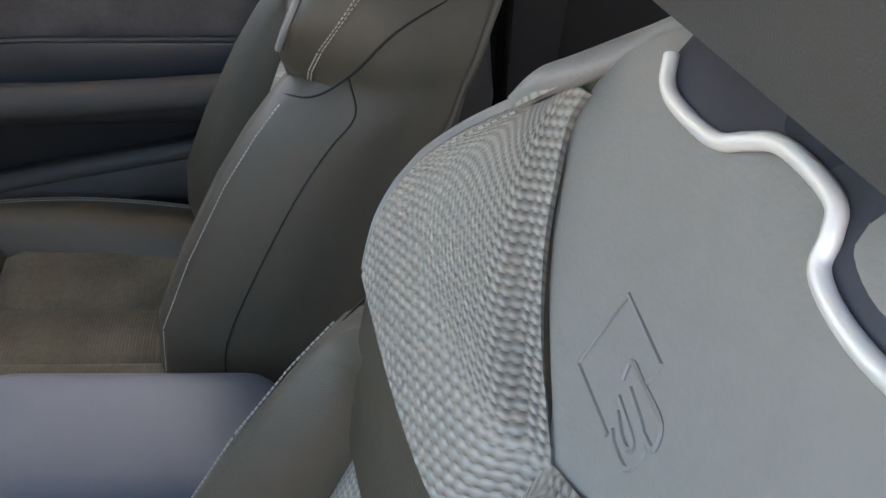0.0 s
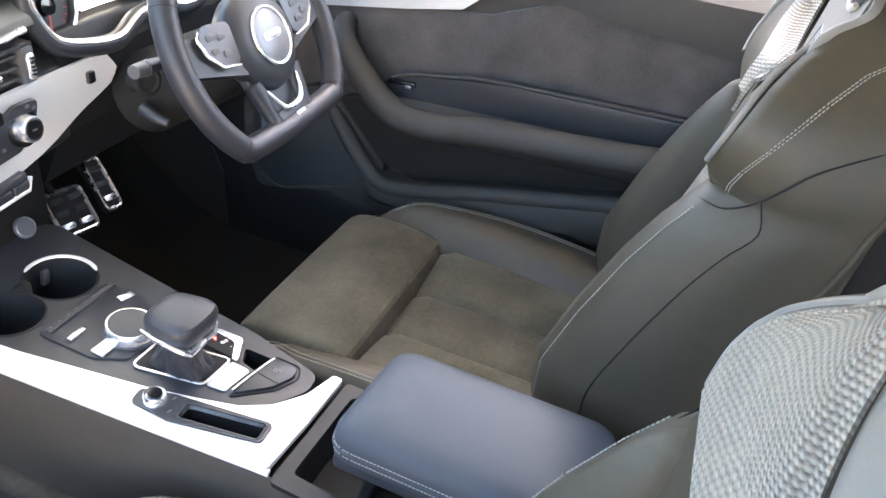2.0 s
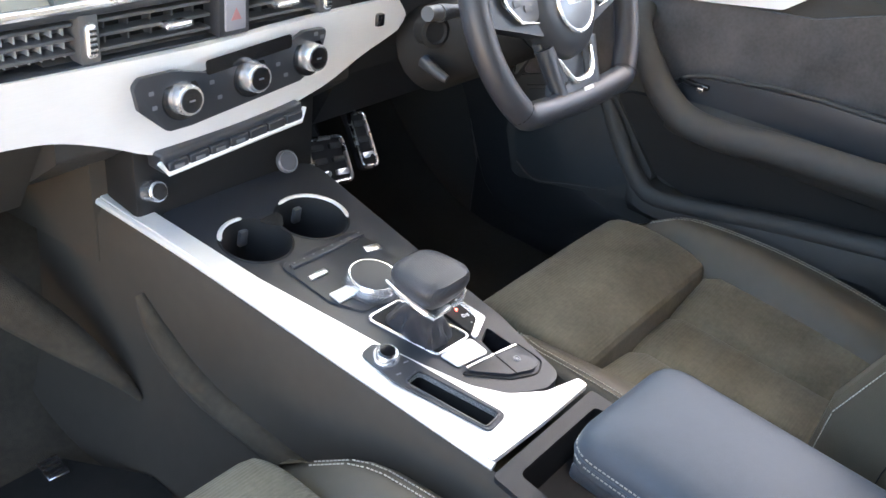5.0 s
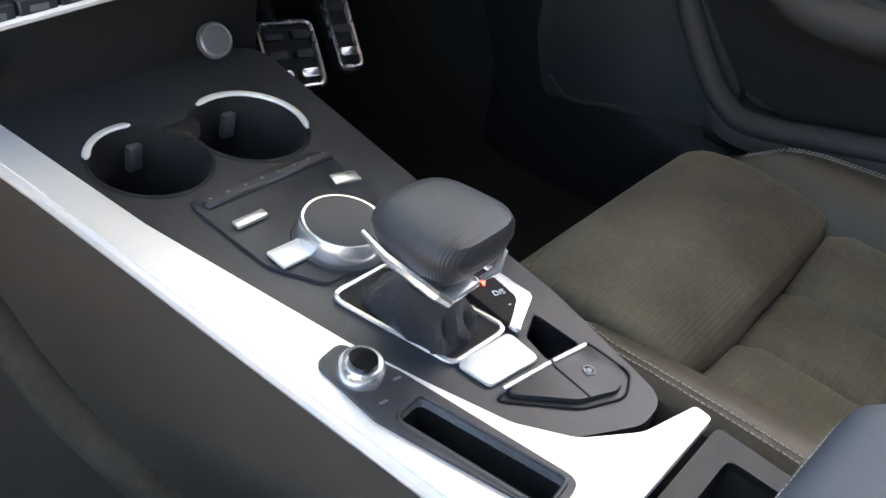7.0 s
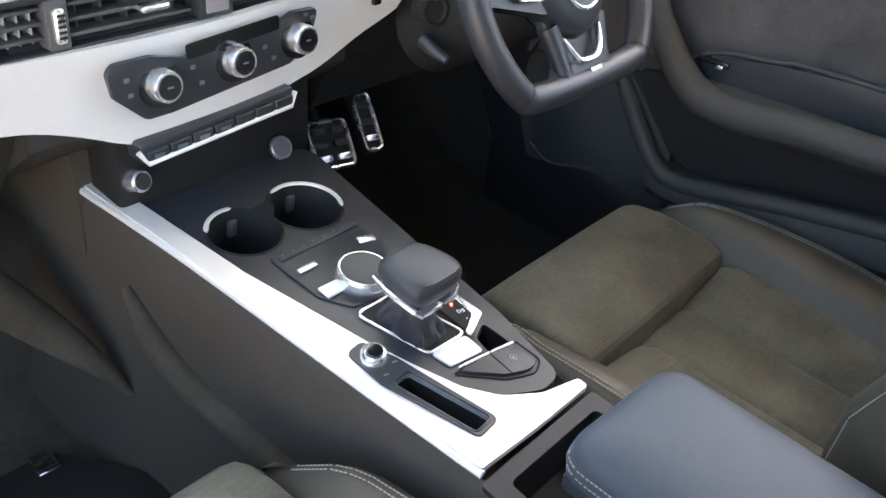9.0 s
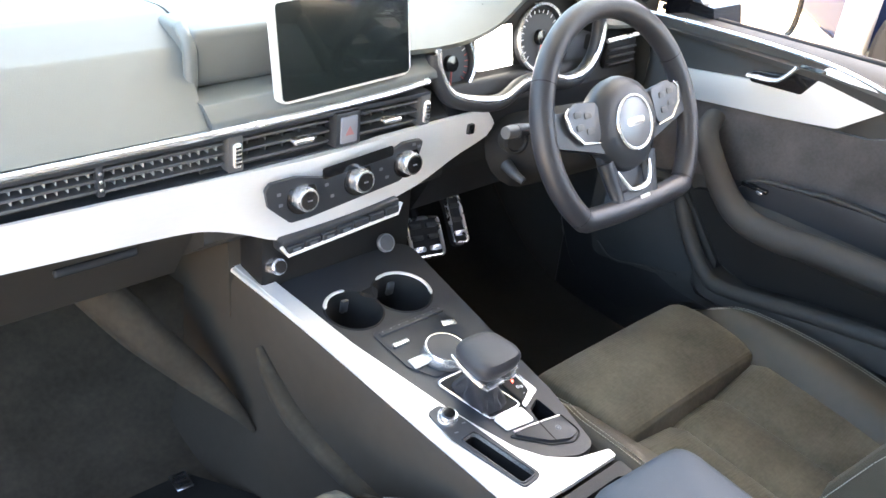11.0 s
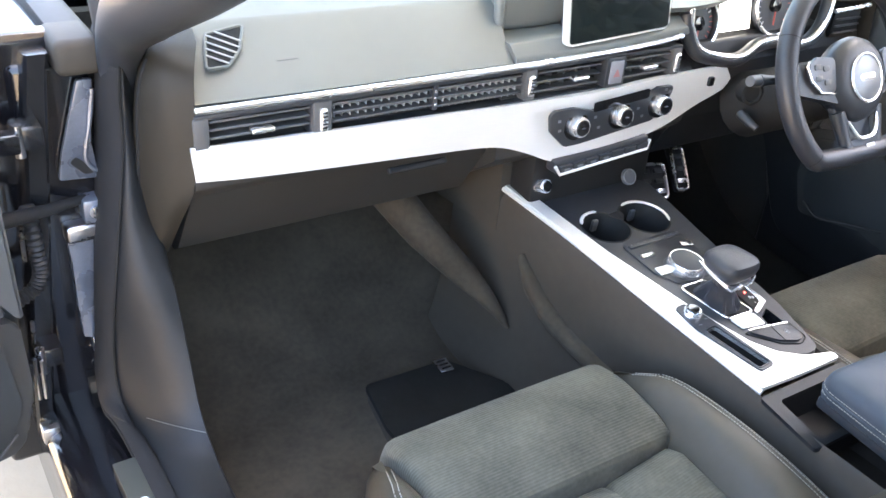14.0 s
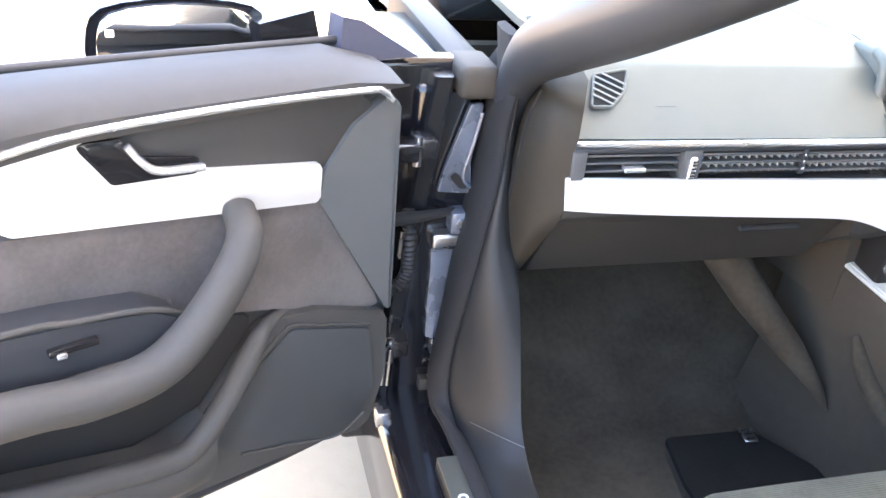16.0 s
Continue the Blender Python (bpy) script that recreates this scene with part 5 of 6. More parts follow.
    # smooth centre panel with an embossed rhombus
    halves = ((0.912, 0.004), (0.923, 0.026), (0.931, 0.052), (0.941, 0.076), (0.955, 0.100), (0.970, 0.118), (0.987, 0.144), (1.007, 0.141), (1.034, 0.107), (1.052, 0.075))
    def upper(u, v):
        z = 0.912 + 0.140 * v
        for (z0, h0), (z1, h1) in zip(halves, halves[1:]):
            if z <= z1 + 1e-6:
                half = h0 + (h1 - h0) * (z - z0) / (z1 - z0)
                break
        q = 2 * u - 1
        return (half * q, back_y(z) + 0.0055 - 0.004 * abs(q) ** 6 - (0.006 * ((z - 1.02) / 0.03) ** 2 if z > 1.02 else 0), z)
    part("upper_panel", grid(upper, 20, 24, 0.006), GREY_LEATHER, seat, "smooth soft grey leather panel")
    for s in (-1, 1):
        edge = [(s * 0.154, back_y(0.986) + 0.023, 0.986), (s * 0.146, back_y(0.997) + 0.019, 0.9985), (s * 0.137, back_y(1.006) + 0.011, 1.0075), (s * 0.128, back_y(1.02) - 0.008, 1.022), (s * 0.105, back_y(1.034) - 0.010, 1.037), (s * 0.078, back_y(1.048) - 0.014, 1.050), (s * 0.05, back_y(1.055) - 0.02, 1.056)]
        part("top_edge", add(tube(spline(edge, 5), [0.0045 + 0.0025 * min(1, i / 6) for i in range(len(spline(edge, 5)))], 10)), GREY_LEATHER, seat, "pale rolled top edge")
    ey = lambda x, z: back_y(z) + 0.0057
    def relief(pts, closed, r=0.0013):
        return add(tube([(x, ey(x, z), z) for x, z in pts], r, 6, closed=closed))
    em = part("embossed_mark", relief([(-0.012, 0.9415), (0.023, 0.9426), (0.022, 0.9718), (-0.012, 0.9693), (-0.012, 0.9625)], False, 0.0011), GREY_LEATHER, seat)
    for stroke in (((-0.012, 0.9440), (-0.018, 0.9424), (-0.0285, 0.9429), (-0.0293, 0.9507), (-0.0224, 0.9541), (-0.007, 0.9563)), ((-0.0017, 0.9553), (0.0001, 0.9613), (-0.010, 0.9611), (-0.0276, 0.9603), (-0.032, 0.9541), (-0.0253, 0.9535)), ((-0.0090, 0.9488), (-0.0174, 0.9462), (-0.0235, 0.9462), (-0.0231, 0.949), (-0.005, 0.9513))):
        part("curl", relief([(p.x, p.y) for p in spline([(x, z, 0) for x, z in stroke], 5)], False, 0.0011), GREY_LEATHER, em)
    # dark recess with a bright wavy rim below the headrest
    rim = [(0.082, 1.034), (0.074, 1.027), (0.060, 1.024), (0.030, 1.025), (0.016, 1.031), (0.004, 1.036), (-0.013, 1.037), (-0.030, 1.035), (-0.036, 1.029), (-0.041, 1.021), (-0.060, 1.017), (-0.085, 1.018), (-0.100, 1.026)]
    rim = [(p.x, p.y) for p in spline([(x, z, 0) for x, z in rim], 5)]
    bm = bmesh.new()
    lo = [bm.verts.new((x, back_y(z) + 0.0065, z)) for x, z in rim]
    hi = [bm.verts.new((x * 1.02, back_y(1.075) - 0.004, 1.075)) for x, z in rim]
    for i in range(len(rim) - 1):
        bm.faces.new((lo[i], lo[i + 1], hi[i + 1], hi[i]))
    bmesh.ops.solidify(bm, geom=bm.faces[:], thickness=0.01)
    part("recess", add(bm), SKY_RECESS, seat, "dark recess with a sky reflection in its blue colour")
    part("bright_rim", add(tube([(x, back_y(z) + 0.008, z) for x, z in rim], 0.0031, 10)), ALU, seat, "bright wavy rim below the headrest")
    # headrest, one with the back
    hl = []
    for z, wd, f, r in ((1.044, 0.110, -0.438, -0.520), (1.052, 0.140, -0.420, -0.530), (1.09, 0.158, -0.408, -0.540), (1.15, 0.155, -0.412, -0.548), (1.20, 0.140, -0.432, -0.545), (1.228, 0.112, -0.455, -0.535), (1.238, 0.07, -0.475, -0.52)):
        hl.append([(x, y, z) for x, y in rounded([(-wd, f), (wd, f), (wd * 0.9, r), (-wd * 0.9, r)], 0.035, 4)])
    part("headrest", add(loft(hl)), SHADED_GREY, seat, "grey leather headrest one with the back, shade put into its colour")
    return seat


front_seat(-0.37, 0.0, 0.0, 0.0)
front_seat(0.378, 0.010, -0.008, 0.09, 0.012)

# rear bench, its leather a darker copy that carries the shade back there
SHADED_SEAT = material("shaded_rear_leather", (0.022, 0.021, 0.019), 0.5, grain=0.0004, grain_scale=600, kind="leather", tone=0.1)
bench = thing("rear_bench", (0, -1.2, 0.235), "rear seat bench with shade put into its leather colour", "bench")
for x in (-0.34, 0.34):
    part("cushion", block((x - 0.28, -1.35, 0.28), (x + 0.28, -0.88, 0.47), 0.05, 4), SHADED_SEAT, bench)
    part("backrest", block((x - 0.29, -1.60, 0.40), (x + 0.29, -1.40, 0.98), 0.06, 4), SHADED_SEAT, bench)
part("divider", block((-0.06, -1.58, 0.28), (0.06, -0.95, 0.42), 0.03, 3), PLASTIC, bench)

# ---- doors ----
SPEAKER = material("speaker_mesh", (0.030, 0.034, 0.036), 0.7, grain=0.002, grain_scale=900, tone=0.1)


def car_door(frame_of, name, label, top, up, key, deep, tip):
    """A long coupe door. frame_of maps (s, w, z): along the door from its hinge, towards the cabin, up. top: height of its padded top; up: lift of armrest and pocket;
    key: place of the window switch; deep: how far its deck stands out; tip: rear end of the silver inlay."""
    door = thing(name, frame_of(0.3, 0, 0.40), label, "car door")

    def mk(bm):
        for v in bm.verts:
            v.co = frame_of(*v.co)
        return bm

    def plate(outline, w0, w1, bevel=0.004, seg=2):
        bm = prism(outline, w1 - w0, None, bevel, seg)
        for v in bm.verts:
            v.co = Vector((v.co.x, w0 + v.co.z, v.co.y))
        return mk(bm)

    def bar(pts, r, n=10, flat=1.0):
        return mk(tube(pts, r, n, flat=flat))

    L = 1.18
    # painted outer shell and edge
    part("outer_skin", plate(rounded([(-0.045, 0.46), (0.02, 0.388), (L, 0.405), (L + 0.04, 0.60), (L, top), (0.0, top - 0.023), (-0.045, 0.90)], 0.03, 3), -0.16, -0.060, 0.008), PAINT, door)
    part("edge_seal", bar(spline([(-0.048, -0.055, 0.90), (-0.05, -0.055, 0.65), (-0.046, -0.055, 0.44), (0.0, -0.055, 0.375), (0.3, -0.055, 0.36)], 5), 0.011), RUBBER, door)
    inner = rounded([(-0.040, 0.45), (-0.012, 0.415), (0.06, 0.400), (0.30, 0.405), (L - 0.02, 0.43), (L, 0.62), (L - 0.03, top - 0.02), (0.0, top - 0.033), (-0.036, 0.90)], 0.02, 3)
    part("panel_base", plate(inner, -0.060, -0.012, 0.010), DOOR_TRIM, door)
    # padded top roll
    loops = []
    for i in range(16):
        t = i / 15
        s = -0.040 + (L + 0.02) * t
        z = top + 0.012 * math.sin(math.pi * min(1, t * 1.2)) - (0.022 * (1 - t / 0.07) ** 2 if t < 0.07 else 0)
        zl = 0.920 - 0.14 * max(0, s - 0.35) - (0.958 - top) * 0.5
        sec = [(-0.09, z - 0.004), (-0.07, z + 0.004), (-0.030, z), (0.000, z - 0.012), (0.012, (z + zl) / 2), (0.008, zl + 0.004), (-0.010, zl), (-0.06, zl)]
        loops.append([(s, w, zz) for w, zz in sec])
    part("top_roll", mk(loft(loops)), DOOR_TRIM, door, "soft padded top of the door")
    part("window_seal", bar([(-0.02, -0.088, top + 0.002), (0.4, -0.088, top + 0.014), (L - 0.02, -0.088, top + 0.004)], 0.006), RUBBER, door)
    # dark upper panel, suede field, corner panel
    part("upper_field", plate(rounded([(0.0, 0.905), (0.06, 0.835), (0.30, 0.850), (0.60, 0.87), (0.55, 0.915), (0.30, 0.930), (0.03, 0.926)], 0.01, 3), -0.02, -0.003, 0.003), DOOR_TRIM, door)
    part("suede_field", plate(rounded([(-0.028, 0.606), (0.147, 0.660), (0.277, 0.690), (0.45, 0.712), (L - 0.06, 0.72), (L - 0.06, 0.90), (0.60, 0.885), (0.45, 0.835), (0.085, 0.80)], 0.01, 3), -0.02, -0.001, 0.004), DOOR_SUEDE, door, "dark mottled suede field")
    part("corner_panel", plate(rounded([(-0.038, 0.60), (-0.028, 0.608), (0.082, 0.795), (0.074, 0.835), (0.035, 0.885), (-0.012, 0.912), (-0.034, 0.905)], [.004, .004, .012, .012, .03, .01, .01], 4), -0.02, 0.004, 0.005, 3), CORNER, door, "grey corner panel of the door")
    # silver inlay with a pointed rear end, and the bright strip above
    part("silver_inlay", plate(rounded([(0.082, 0.795), (0.30, 0.822), (tip - 0.075, 0.838), (tip, 0.896), (tip - 0.035, 0.915), (0.36, 0.928), (0.325, 0.890), (0.235, 0.868), (0.080, 0.845)], [.006, .05, .02, .004, .05, .02, .02, .03, .008], 4), -0.01, 0.006, 0.003), ALU, door, "matt aluminium door inlay")
    part("bright_strip", bar(spline([(-0.012, 0.014, 0.912), (0.0, 0.014, 0.924), (0.03, 0.014, 0.930), (0.19, 0.014, 0.936), (0.36, 0.012, 0.934), (0.46, 0.010, 0.917), (0.50, 0.007, 0.90)], 5), 0.0042, 8), CHROME, door, "bright strip under the top roll")
    # opening handle in its cup
    cup = part("handle_cup", plate(rounded([(0.365, 0.922), (0.318, 0.920), (0.302, 0.898), (0.235, 0.885), (0.237, 0.866), (0.33, 0.872)], 0.006, 3), 0.004, 0.0075, 0.001), GLOSS, door)
    part("door_handle", bar(spline([(0.315, 0.016, 0.915), (0.302, 0.020, 0.896), (0.285, 0.022, 0.885), (0.238, 0.022, 0.880)], 5), [0.006] * 16, 10, 0.7), CHROME, cup, "satin chrome opening lever")
    # armrest with grab handle
    arm = spline([(s, w, z + up) for s, w, z in [(0.192, 0.008, 0.785), (0.206, 0.048, 0.770), (0.236, 0.068, 0.738), (0.285, 0.075, 0.686), (0.332, 0.079, 0.660), (0.40, 0.080, 0.655), (0.478, 0.078, 0.664), (0.70, 0.075, 0.672), (0.95, 0.055, 0.680), (1.08, 0.01, 0.685)]], 6)
    rad = [0.019 + 0.005 * min(1, i / 20) for i in range(len(arm))]
    part("armrest", bar(arm, rad, 16, 0.95), DOOR_TRIM, door, "dark padded armrest and grab handle")
    deck = part("switch_deck", plate(rounded([(0.265, 0.682 + up), (0.316, 0.712 + up), (0.40, 0.724 + up), (0.50, 0.732 + up), (1.05, 0.727 + up), (1.05, 0.672 + up), (0.34, 0.664 + up)], 0.012, 3), -0.01, deep, 0.006), SATIN, door, "dark switch deck")
    part("window_switch", mk(block((key - 0.038, deep - 0.004, 0.698 + up), (key + 0.012, deep + 0.008, 0.706 + up), 0.002)), GLOSS, deck)
    part("bright_key", mk(block((key - 0.005, deep + 0.006, 0.695 + up), (key + 0.005, deep + 0.010, 0.701 + up), 0.001)), CHROME, deck)
    part("deck_edge", bar(spline([(0.262, deep - 0.01, 0.684 + up), (0.316, deep, 0.716 + up), (0.40, deep, 0.728 + up), (0.50, deep, 0.736 + up), (1.05, deep, 0.731 + up)], 5), 0.0035, 8), DOOR_TRIM, door)
    # body below the armrest, sloping into the door pocket
    part("pocket_back", mk(loft([[(s, 0.0, 0.606 + up), (s, k * 0.040, 0.614 + up), (s, k * 0.060, 0.636 + up), (s, k * 0.070, 0.655 + up), (s, 0.0, 0.690 + up)] for s, k in ((0.275, 0.5), (0.30, 0.9), (0.36, 1.0), (0.60, 1.0), (0.85, 1.0), (1.06, 0.6))])), DOOR_TRIM, door)
    part("pocket", plate(rounded([(0.165, 0.640 + up), (0.25, 0.53 + up), (0.34, 0.505 + up), (0.50, 0.53 + up), (0.80, 0.60 + up), (0.78, 0.645 + up), (0.30, 0.655 + up)], 0.02, 4), -0.012, 0.004, 0.002), DARK, door, "dark door pocket")
    lip = spline([(s, w, z + up) for s, w, z in [(0.110, -0.012, 0.620), (0.160, 0.012, 0.620), (0.192, 0.026, 0.592), (0.225, 0.034, 0.552), (0.265, 0.044, 0.516), (0.310, 0.050, 0.503), (0.42, 0.052, 0.524), (0.50, 0.052, 0.540), (0.75, 0.046, 0.580), (0.98, 0.02, 0.625)]], 6)
    part("pocket_lip", bar(lip, [0.004 + 0.011 * min(1, i / 12) for i in range(len(lip))], 12), DOOR_TRIM, door, "rounded lip of the door pocket")
    skirt = [[(p.x, -0.02, p.z), (p.x, p.y + 0.006, p.z), (p.x, p.y + 0.012, p.z - 0.012), (p.x, p.y + 0.010, 0.5 * (p.z + 0.445)), (p.x, p.y * 0.6, 0.452 + 0.02 * (p.x > 0.5)), (p.x, -0.02, 0.440)] for p in lip[22:]]
    part("lower_skirt", mk(loft(skirt)), DOOR_TRIM, door)
    # loudspeaker cover
    spk = part("speaker_surround", plate(rounded([(-0.026, 0.606), (0.085, 0.646), (0.138, 0.652), (0.170, 0.640), (0.215, 0.590), (0.272, 0.525), (0.275, 0.470), (0.20, 0.450), (0.083, 0.428), (0.0, 0.414), (-0.028, 0.50)], 0.016, 4), -0.02, 0.012, 0.006, 3), DOOR_TRIM, door)
    part("speaker_grille", plate(rounded([(0.003, 0.590), (0.126, 0.631), (0.196, 0.575), (0.252, 0.512), (0.250, 0.500), (0.195, 0.467), (0.050, 0.430), (0.010, 0.450), (-0.007, 0.490)], 0.012, 4), 0.010, 0.0150, 0.002), SPEAKER, spk, "fine dark speaker mesh")
    part("speaker_rim", bar(spline([(0.003, 0.0135, 0.596), (0.06, 0.0135, 0.615), (0.122, 0.0135, 0.636), (0.140, 0.0135, 0.630), (0.198, 0.0135, 0.580), (0.256, 0.0135, 0.514)], 5), 0.0020, 6), DOOR_TRIM, spk)
    part("speaker_rim", bar(spline([(0.200, 0.0135, 0.462), (0.12, 0.0135, 0.442), (0.050, 0.0135, 0.424), (0.006, 0.0135, 0.446)], 5), 0.0020, 6), DOOR_TRIM, spk)
    part("screw", mk(block((0.0, -0.02, 0.418), (0.008, 0.0, 0.426), 0.002)), STEEL, door)
    return door


HX, HY = -0.949, 0.560
DX, DY = -0.906, -0.423


def open_door(s, w, z):
    """Passenger door, swung about sixty-five degrees open."""
    return Vector((HX + DX * s + 0.423 * w, HY + DY * s - 0.906 * w, z))


def shut_door(s, w, z):
    return Vector((0.715 - w, 0.575 - s, z - 0.026))


passenger_door = car_door(open_door, "passenger_door", "open black car door with grey suede, silver inlay and speaker cover", 0.958, 0.028, 0.413, 0.050, 0.505)
for x, z in ((-0.864, 0.814), (-0.884, 0.490)):
    hinge = part("hinge", block((x - 0.017, 0.628, z - 0.015), (x + 0.017, 0.668, z + 0.015), 0.004, 2), FLANGE, passenger_door, "black painted steel hinge")
    part("pin", tube([(x - 0.012, 0.630, z - 0.022), (x - 0.012, 0.630, z + 0.020)], 0.006, 12), STEEL, hinge)
    part("leaf", block((x - 0.07, 0.615, z - 0.013), (x - 0.012, 0.640, z + 0.013), 0.004, 2), PAINT, hinge)
for x, z0, z1 in ((-0.906, 0.435, 0.505), (-0.898, 0.434, 0.500), (-0.893, 0.655, 0.700), (-0.900, 0.530, 0.565)):
    part("edge_strip", tube([(x, 0.616, z1), (x - 0.002, 0.618, z0)], 0.0028, 8), STEEL, passenger_door, "bright metal edge strip")
part("edge_clip", block((-0.914, 0.612, 0.354), (-0.890, 0.636, 0.382), 0.004), STEEL, passenger_door, "bright metal clip")
car_door(shut_door, "driver_door", "closed black car door with dark suede and silver inlay", 0.918, 0.0, 0.325, 0.030, 0.478)

# ---- steering wheel, column, pedals ----
wheel = thing("steering_wheel", (0.35, 0.33, 0.80), "flat-bottomed black leather steering wheel with silver spoke trims", "steering wheel")
WM = facing((0.349, 0.338, 0.834), (0.0, -0.90, 0.44))


def wl_(x, y, z=0.0):
    return WM @ Vector((x, y, z))


R = 0.167
ringpts = []
for i in range(72):
    a = 2 * math.pi * i / 72
    x, y = R * math.cos(a), R * math.sin(a)
    flat = -0.119
    if y < flat:
        y = flat - 0.35 * (flat - y) * 0.3
    ringpts.append((x, y))
ringpts = [(p.x, p.y) for p in spline([(x, y, 0) for x, y in ringpts], 2, True)]
rim = part("rim", tube([wl_(x, y) for x, y in ringpts], 0.0172, 16, closed=True), WHEEL_LEATHER, wheel)
for a in (28, 152, 222, 318):
    x, y = R * math.cos(radians(a)), R * math.sin(radians(a))
    if y < -0.119:
        y = -0.1215
    t = Vector((-math.sin(radians(a)), math.cos(radians(a)), 0))
    part("rim_joint", tube([wl_(x - t.x * 0.0006, y - t.y * 0.0006), wl_(x + t.x * 0.0006, y + t.y * 0.0006)], 0.0175, 16), DARK, rim)
# airbag cushion: round, tapering downwards
hub = []
for z, k in ((-0.03, 0.80), (-0.015, 0.95), (0.000, 1.0), (0.012, 0.94), (0.020, 0.78), (0.024, 0.5)):
    hub.append([wl_(0.074 * k * math.cos(t) * (1.0 - 0.12 * max(0, -math.sin(t))), 0.070 * k * math.sin(t) - 0.002, z) for t in [2 * math.pi * i / 32 for i in range(32)]])
part("airbag_cover", loft(hub), SATIN, wheel)
to = WM @ Matrix.Translation((0, -0.002, 0.024))
b = part("badge", lathe([(0.038, -0.006), (0.038, 0.001), (0.036, 0.0022), (0.001, 0.003)], to, 36), BADGE, wheel, "round grey badge plate")
part("badge_rim", tube([to @ Vector((0.0385 * math.cos(q), 0.0385 * math.sin(q), 0.0015)) for q in [2 * math.pi * j / 36 for j in range(36)]], 0.0026, 8, closed=True), CHROME, b, "bright badge rim")
part("badge_emblem", prism(rect(0.040, 0.011, 0.0054, 5), 0.0012, to @ Matrix.Translation((0, 0.001, 0.0028)), 0.0005), CHROME, b)
for s in (-1, 1):
    sp = part("spoke", loft([[wl_(s * 0.06, 0.030, -0.012), wl_(s * 0.06, -0.035, -0.012), wl_(s * 0.06, -0.035, 0.010), wl_(s * 0.06, 0.030, 0.010)], [wl_(s * 0.12, 0.034, -0.012), wl_(s * 0.12, -0.018, -0.012), wl_(s * 0.12, -0.018, 0.008), wl_(s * 0.12, 0.034, 0.008)], [wl_(s * 0.168, 0.040, -0.010), wl_(s * 0.168, -0.005, -0.010), wl_(s * 0.168, -0.005, 0.006), wl_(s * 0.168, 0.040, 0.006)]]), SATIN, wheel)
    pod = [(0.062, 0.038), (0.106, 0.044), (0.130, 0.032), (0.126, 0.010), (0.106, -0.010), (0.068, -0.016)]
    pod = pod if s > 0 else [(-x, y) for x, y in pod[::-1]]
    part("button_pod", prism(rounded(pod, 0.008, 4), 0.006, WM @ Matrix.Translation((0, 0, 0.009)), 0.002, 3), POD, sp, "satin grey button field")
    part("silver_edge", tube([wl_(s * x, y, 0.0145) for x, y in ((0.070, -0.018), (0.106, -0.012), (0.127, 0.009), (0.132, 0.031), (0.124, 0.040))], [0.0012, 0.0026, 0.0028, 0.0022, 0.0010], 8), CHROME, sp, "satin silver edge")
    for x, y in ((0.088, 0.024), (0.109, 0.028), (0.108, 0.010), (0.088, 0.002)):
        part("button", prism(rect(0.015, 0.009, 0.003), 0.0018, WM @ Matrix.Translation((s * x, y, 0.0148)), 0.0008), VANE, sp)
    # lower spoke arm lined with silver
    part("lower_spoke", tube([wl_(s * 0.048, -0.050, -0.002), wl_(s * 0.042, -0.090, 0.000), wl_(s * 0.038, -0.108, 0.000), wl_(s * 0.046, -0.123, 0.0)], [0.016, 0.013, 0.014, 0.016], 12, flat=0.8), SATIN, wheel)
part("lower_web", prism(rounded([(-0.058, -0.040), (-0.046, -0.094), (-0.066, -0.126), (0.066, -0.126), (0.046, -0.094), (0.058, -0.040)], 0.006, 3), 0.012, WM @ Matrix.Translation((0, 0, -0.012)), 0.003), SATIN, wheel)
trim_path = spline([wl_(-0.040, -0.066, 0.010), wl_(-0.029, -0.086, 0.012), wl_(-0.018, -0.097, 0.012), wl_(0.0, -0.099, 0.012), wl_(0.018, -0.097, 0.012), wl_(0.029, -0.086, 0.012), wl_(0.038, -0.062, 0.010)], 5)
part("v_trim", tube(trim_path, [0.0015 + 0.0030 * math.sin(math.pi * i / (len(trim_path) - 1)) ** 0.5 for i in range(len(trim_path))], 8), CHROME, wheel, "satin silver trim")
part("lower_plate", prism(rounded([(-0.055, -0.132), (0.055, -0.132), (0.038, -0.098), (-0.038, -0.098)], 0.008, 3), 0.012, WM @ Matrix.Translation((0, 0, -0.002)), 0.003), SATIN, wheel)
part("sport_mark", prism(rect(0.022, 0.009, 0.002), 0.0016, WM @ Matrix.Translation((0.010, -0.114, 0.0125)), 0.0005), ALU, wheel, "small silver plaque")

column = thing("steering_column", (0.35, 0.46, 0.76), "dark steering column with stalks and ignition ring", "column")
part("shroud", tube([wl_(0, -0.01, -0.03), wl_(0, -0.015, -0.11), wl_(0, -0.02, -0.22)], [0.058, 0.064, 0.072], 18, flat=0.85), DARK, column)
for s, z in ((-1, 0.0), (1, 0.0)):
    st = part("stalk", tube([wl_(s * 0.05, 0.012, -0.075), wl_(s * 0.115, 0.020, -0.070), wl_(s * 0.150, 0.022, -0.066)], [0.007, 0.008, 0.011], 10), SATIN, column)
    part("stalk_tip", tube([wl_(s * 0.140, 0.022, -0.067), wl_(s * 0.172, 0.024, -0.064)], [0.010, 0.009], 12), VANE, st)
to = facing((0.268, 0.462, 0.775), (-0.35, -1, 0.1))
part("ignition_ring", lathe([(0.021, -0.02), (0.021, 0.002), (0.016, 0.004), (0.014, 0.0), (0.001, 0.0)], to, 28), DARK, column)
